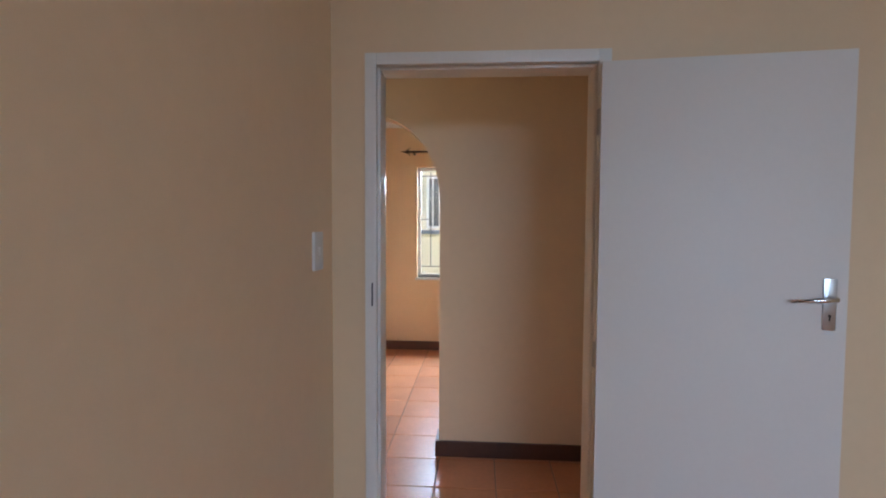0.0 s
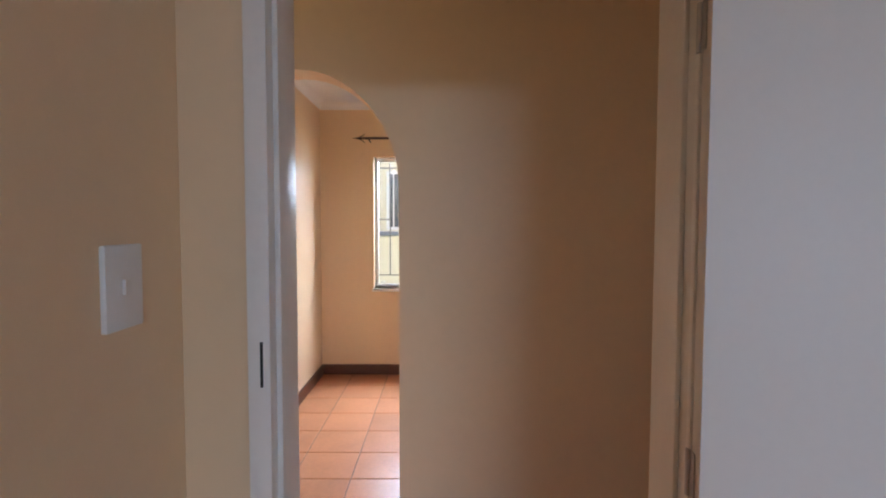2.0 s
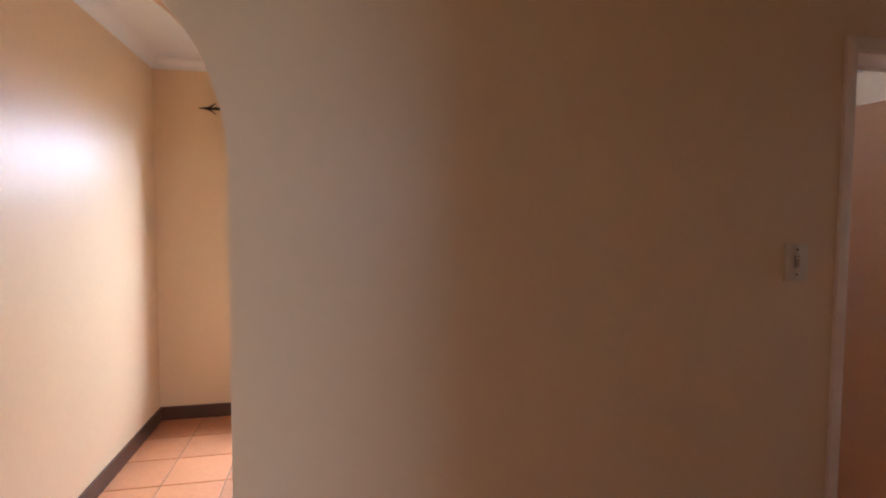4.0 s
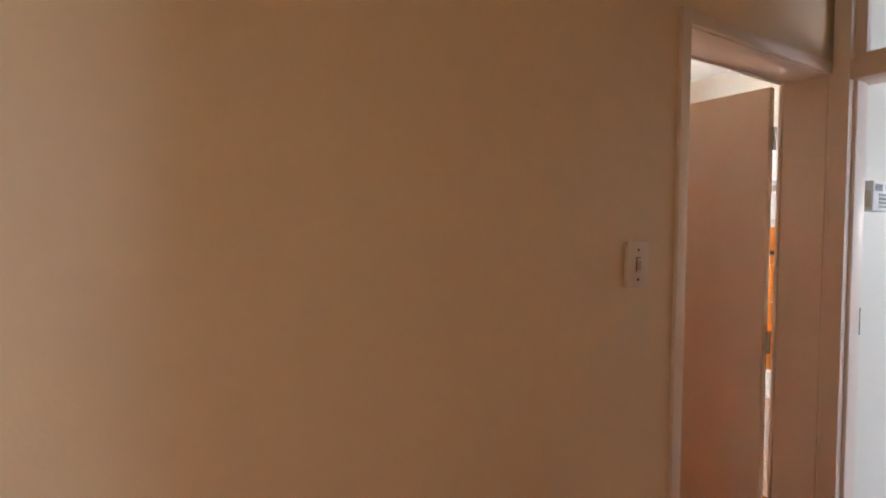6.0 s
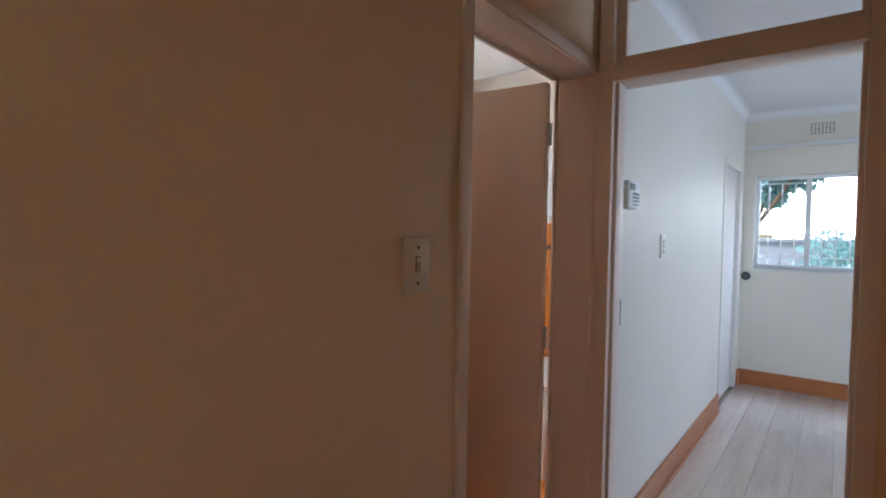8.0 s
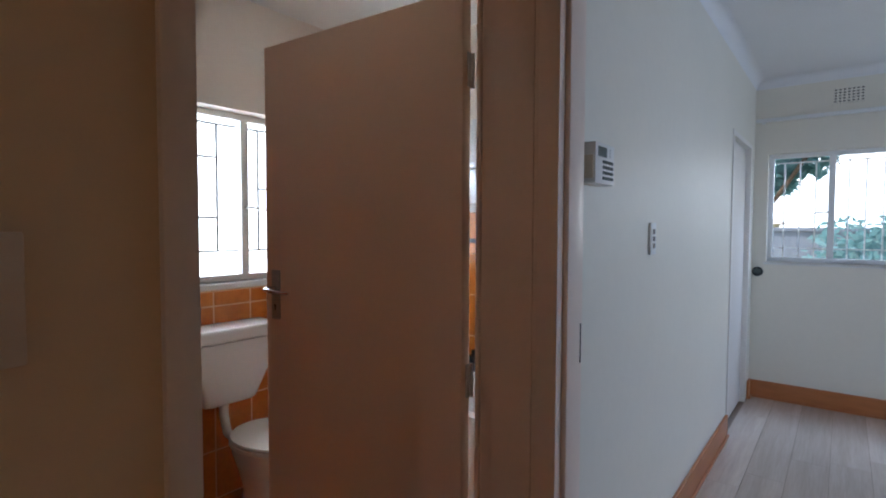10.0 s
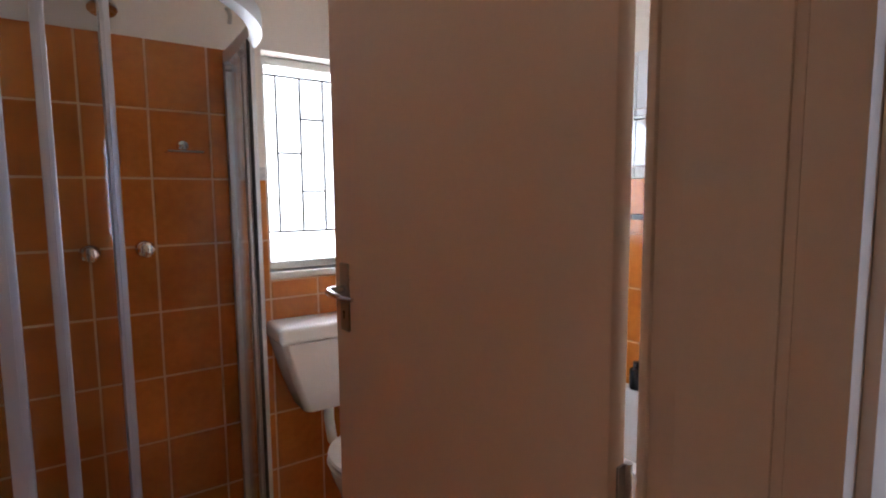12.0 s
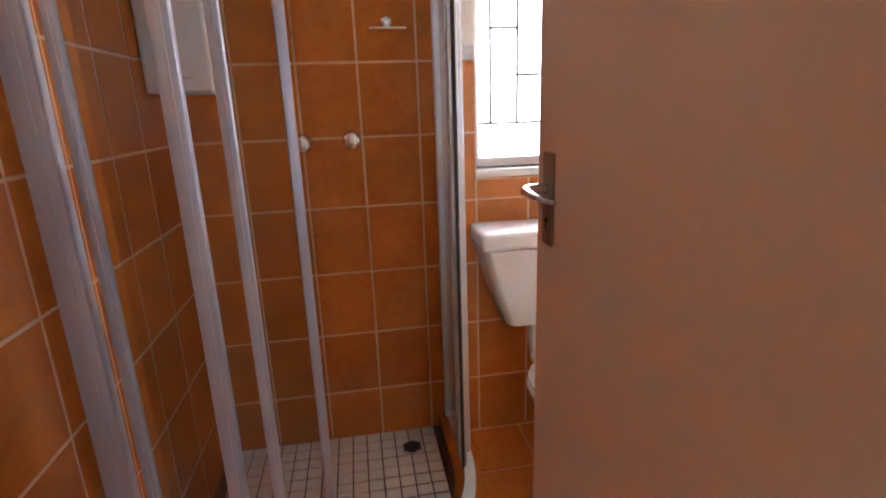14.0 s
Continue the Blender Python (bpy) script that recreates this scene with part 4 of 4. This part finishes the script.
# wall tiles of the bathroom: back wall, side wall, far wall
TW, TH, TG = 0.206, 0.250, 0.005
ROWS = [(0.0, 0.254)] + [(0.254 + TH * k, 0.254 + TH * (k + 1)) for k in range(7)]
back = bpy.data.objects["wall_bathroom_back"]
west = bpy.data.objects["wall_bathroom_west"]
east = bpy.data.objects["wall_bathroom_east"]
setting("grout_bed", boxes(((1.724, 1.9290, 0), (2.655, 1.9445, 2.0)), ((2.655, 1.9290, 0), (WX0 - 0.002, 1.9445, 1.50)), ((WX0 - 0.002, 1.9290, 0), (WX1 + 0.002, 1.9445, WZ0 - 0.032)), ((WX1 + 0.002, 1.9290, 0), (4.198, 1.9445, 1.50))), WGROUT, "pale grout between orange wall tiles", "grout")
setting("grout_bed", boxes(((1.7225, 0.165, 0), (1.7370, 1.929, 2.0))), WGROUT, "pale grout between orange wall tiles", "grout")
setting("grout_bed", boxes(((4.1840, 0.165, 0), (4.1985, 1.929, 1.50))), WGROUT, "pale grout between orange wall tiles", "grout")
for k in range(-3, 10):
    x0, x1 = 2.350 + TW * k, 2.350 + TW * (k + 1)
    for z0, z1 in ROWS:
        a, b, c = max(x0, 1.733), min(x1, 4.188), z1
        if z0 > 1.45 and a > 2.60:
            continue
        if z0 > 1.45:
            b = min(b, 2.655)
        inside = b > WX0 and a < WX1
        if inside and z0 >= WZ0 - 0.04:
            if a < WX0:
                b = WX0 - 0.003
            elif b > WX1:
                a = WX1 + 0.003
            else:
                continue
        elif inside and z1 > WZ0 - 0.034:
            c = WZ0 - 0.034
        if b - a < 0.02:
            continue
        lay("wall_tile", back, pose(a + TG / 2, 1.9275 + rnd.uniform(0, 0.0007), z0 + TG / 2), b - a - TG, 0.007, c - z0 - TG, WTILE)
for k in range(9):
    y1 = min(1.844 - TW * (k - 1), 1.9265)
    y0 = max(1.844 - TW * k, 0.165)
    for z0, z1 in ROWS:
        lay("wall_tile", west, pose(1.7315 + rnd.uniform(-0.0007, 0), y0 + TG / 2, z0 + TG / 2), 0.007, y1 - y0 - TG, z1 - z0 - TG, WTILE)
        if z1 < 1.51 and z0 > 0.2:
            lay("wall_tile", east, pose(4.1825, y0 + TG / 2, z0 + TG / 2), 0.007, y1 - y0 - TG, z1 - z0 - TG, WTILE)
for x in [2.66, 2.713]:
    lay("border_tile", back, pose(x, 1.929, 1.503), 0.050, 0.012, 0.052, BORDER)
for k in range(8):
    lay("border_tile", east, pose(4.186, 0.17 + 0.205 * k, 1.503), 0.012, 0.202, 0.052, BORDER)
    lay("trim_tile", east, pose(4.178, 0.17 + 0.205 * k, 1.318), 0.0045, 0.202, 0.026, BLACK)
    for r in range(2):
        lay("white_tile", east, pose(4.190, 0.17 + 0.205 * k, 1.558 + 0.252 * r), 0.009, 0.202, 0.249, WTILE2)

# bathroom floor tiles outside the shower
for i in range(9):
    for j in range(7):
        x0, y0 = 1.735 + 0.30 * i, 0.165 + 0.30 * j
        a, b, c, d = x0 + 0.003, min(x0 + 0.297, 4.188), y0 + 0.003, min(y0 + 0.297, 1.926)
        if b - a < 0.02 or d - c < 0.02 or (b < 2.63 and c > 1.12):
            continue
        lay("floor_tile", floor_b, pose(a, c, -0.012), b - a, d - c, 0.012, WTILE)

# white mosaic on the shower floor
base = bpy.data.objects["shower_base"]
MS = 0.056
for i in range(16):
    for j in range(15):
        x0, y0 = 2.560 - MS * (i + 1), 1.926 - MS * (j + 1)
        dx, dy = max(0, x0 + MS - CX), max(0, CY - y0)
        if x0 < 1.735 or (dx > 0 and dy > 0 and math.hypot(dx, dy) > R - 0.055) or y0 < YF + 0.055:
            continue
        lay("mosaic_tile", base, pose(x0 + 0.0025, y0 + 0.0025, 0.040 + rnd.uniform(0, 0.0006)), MS - 0.005, MS - 0.005, 0.009, MOSAIC, 0.0015)
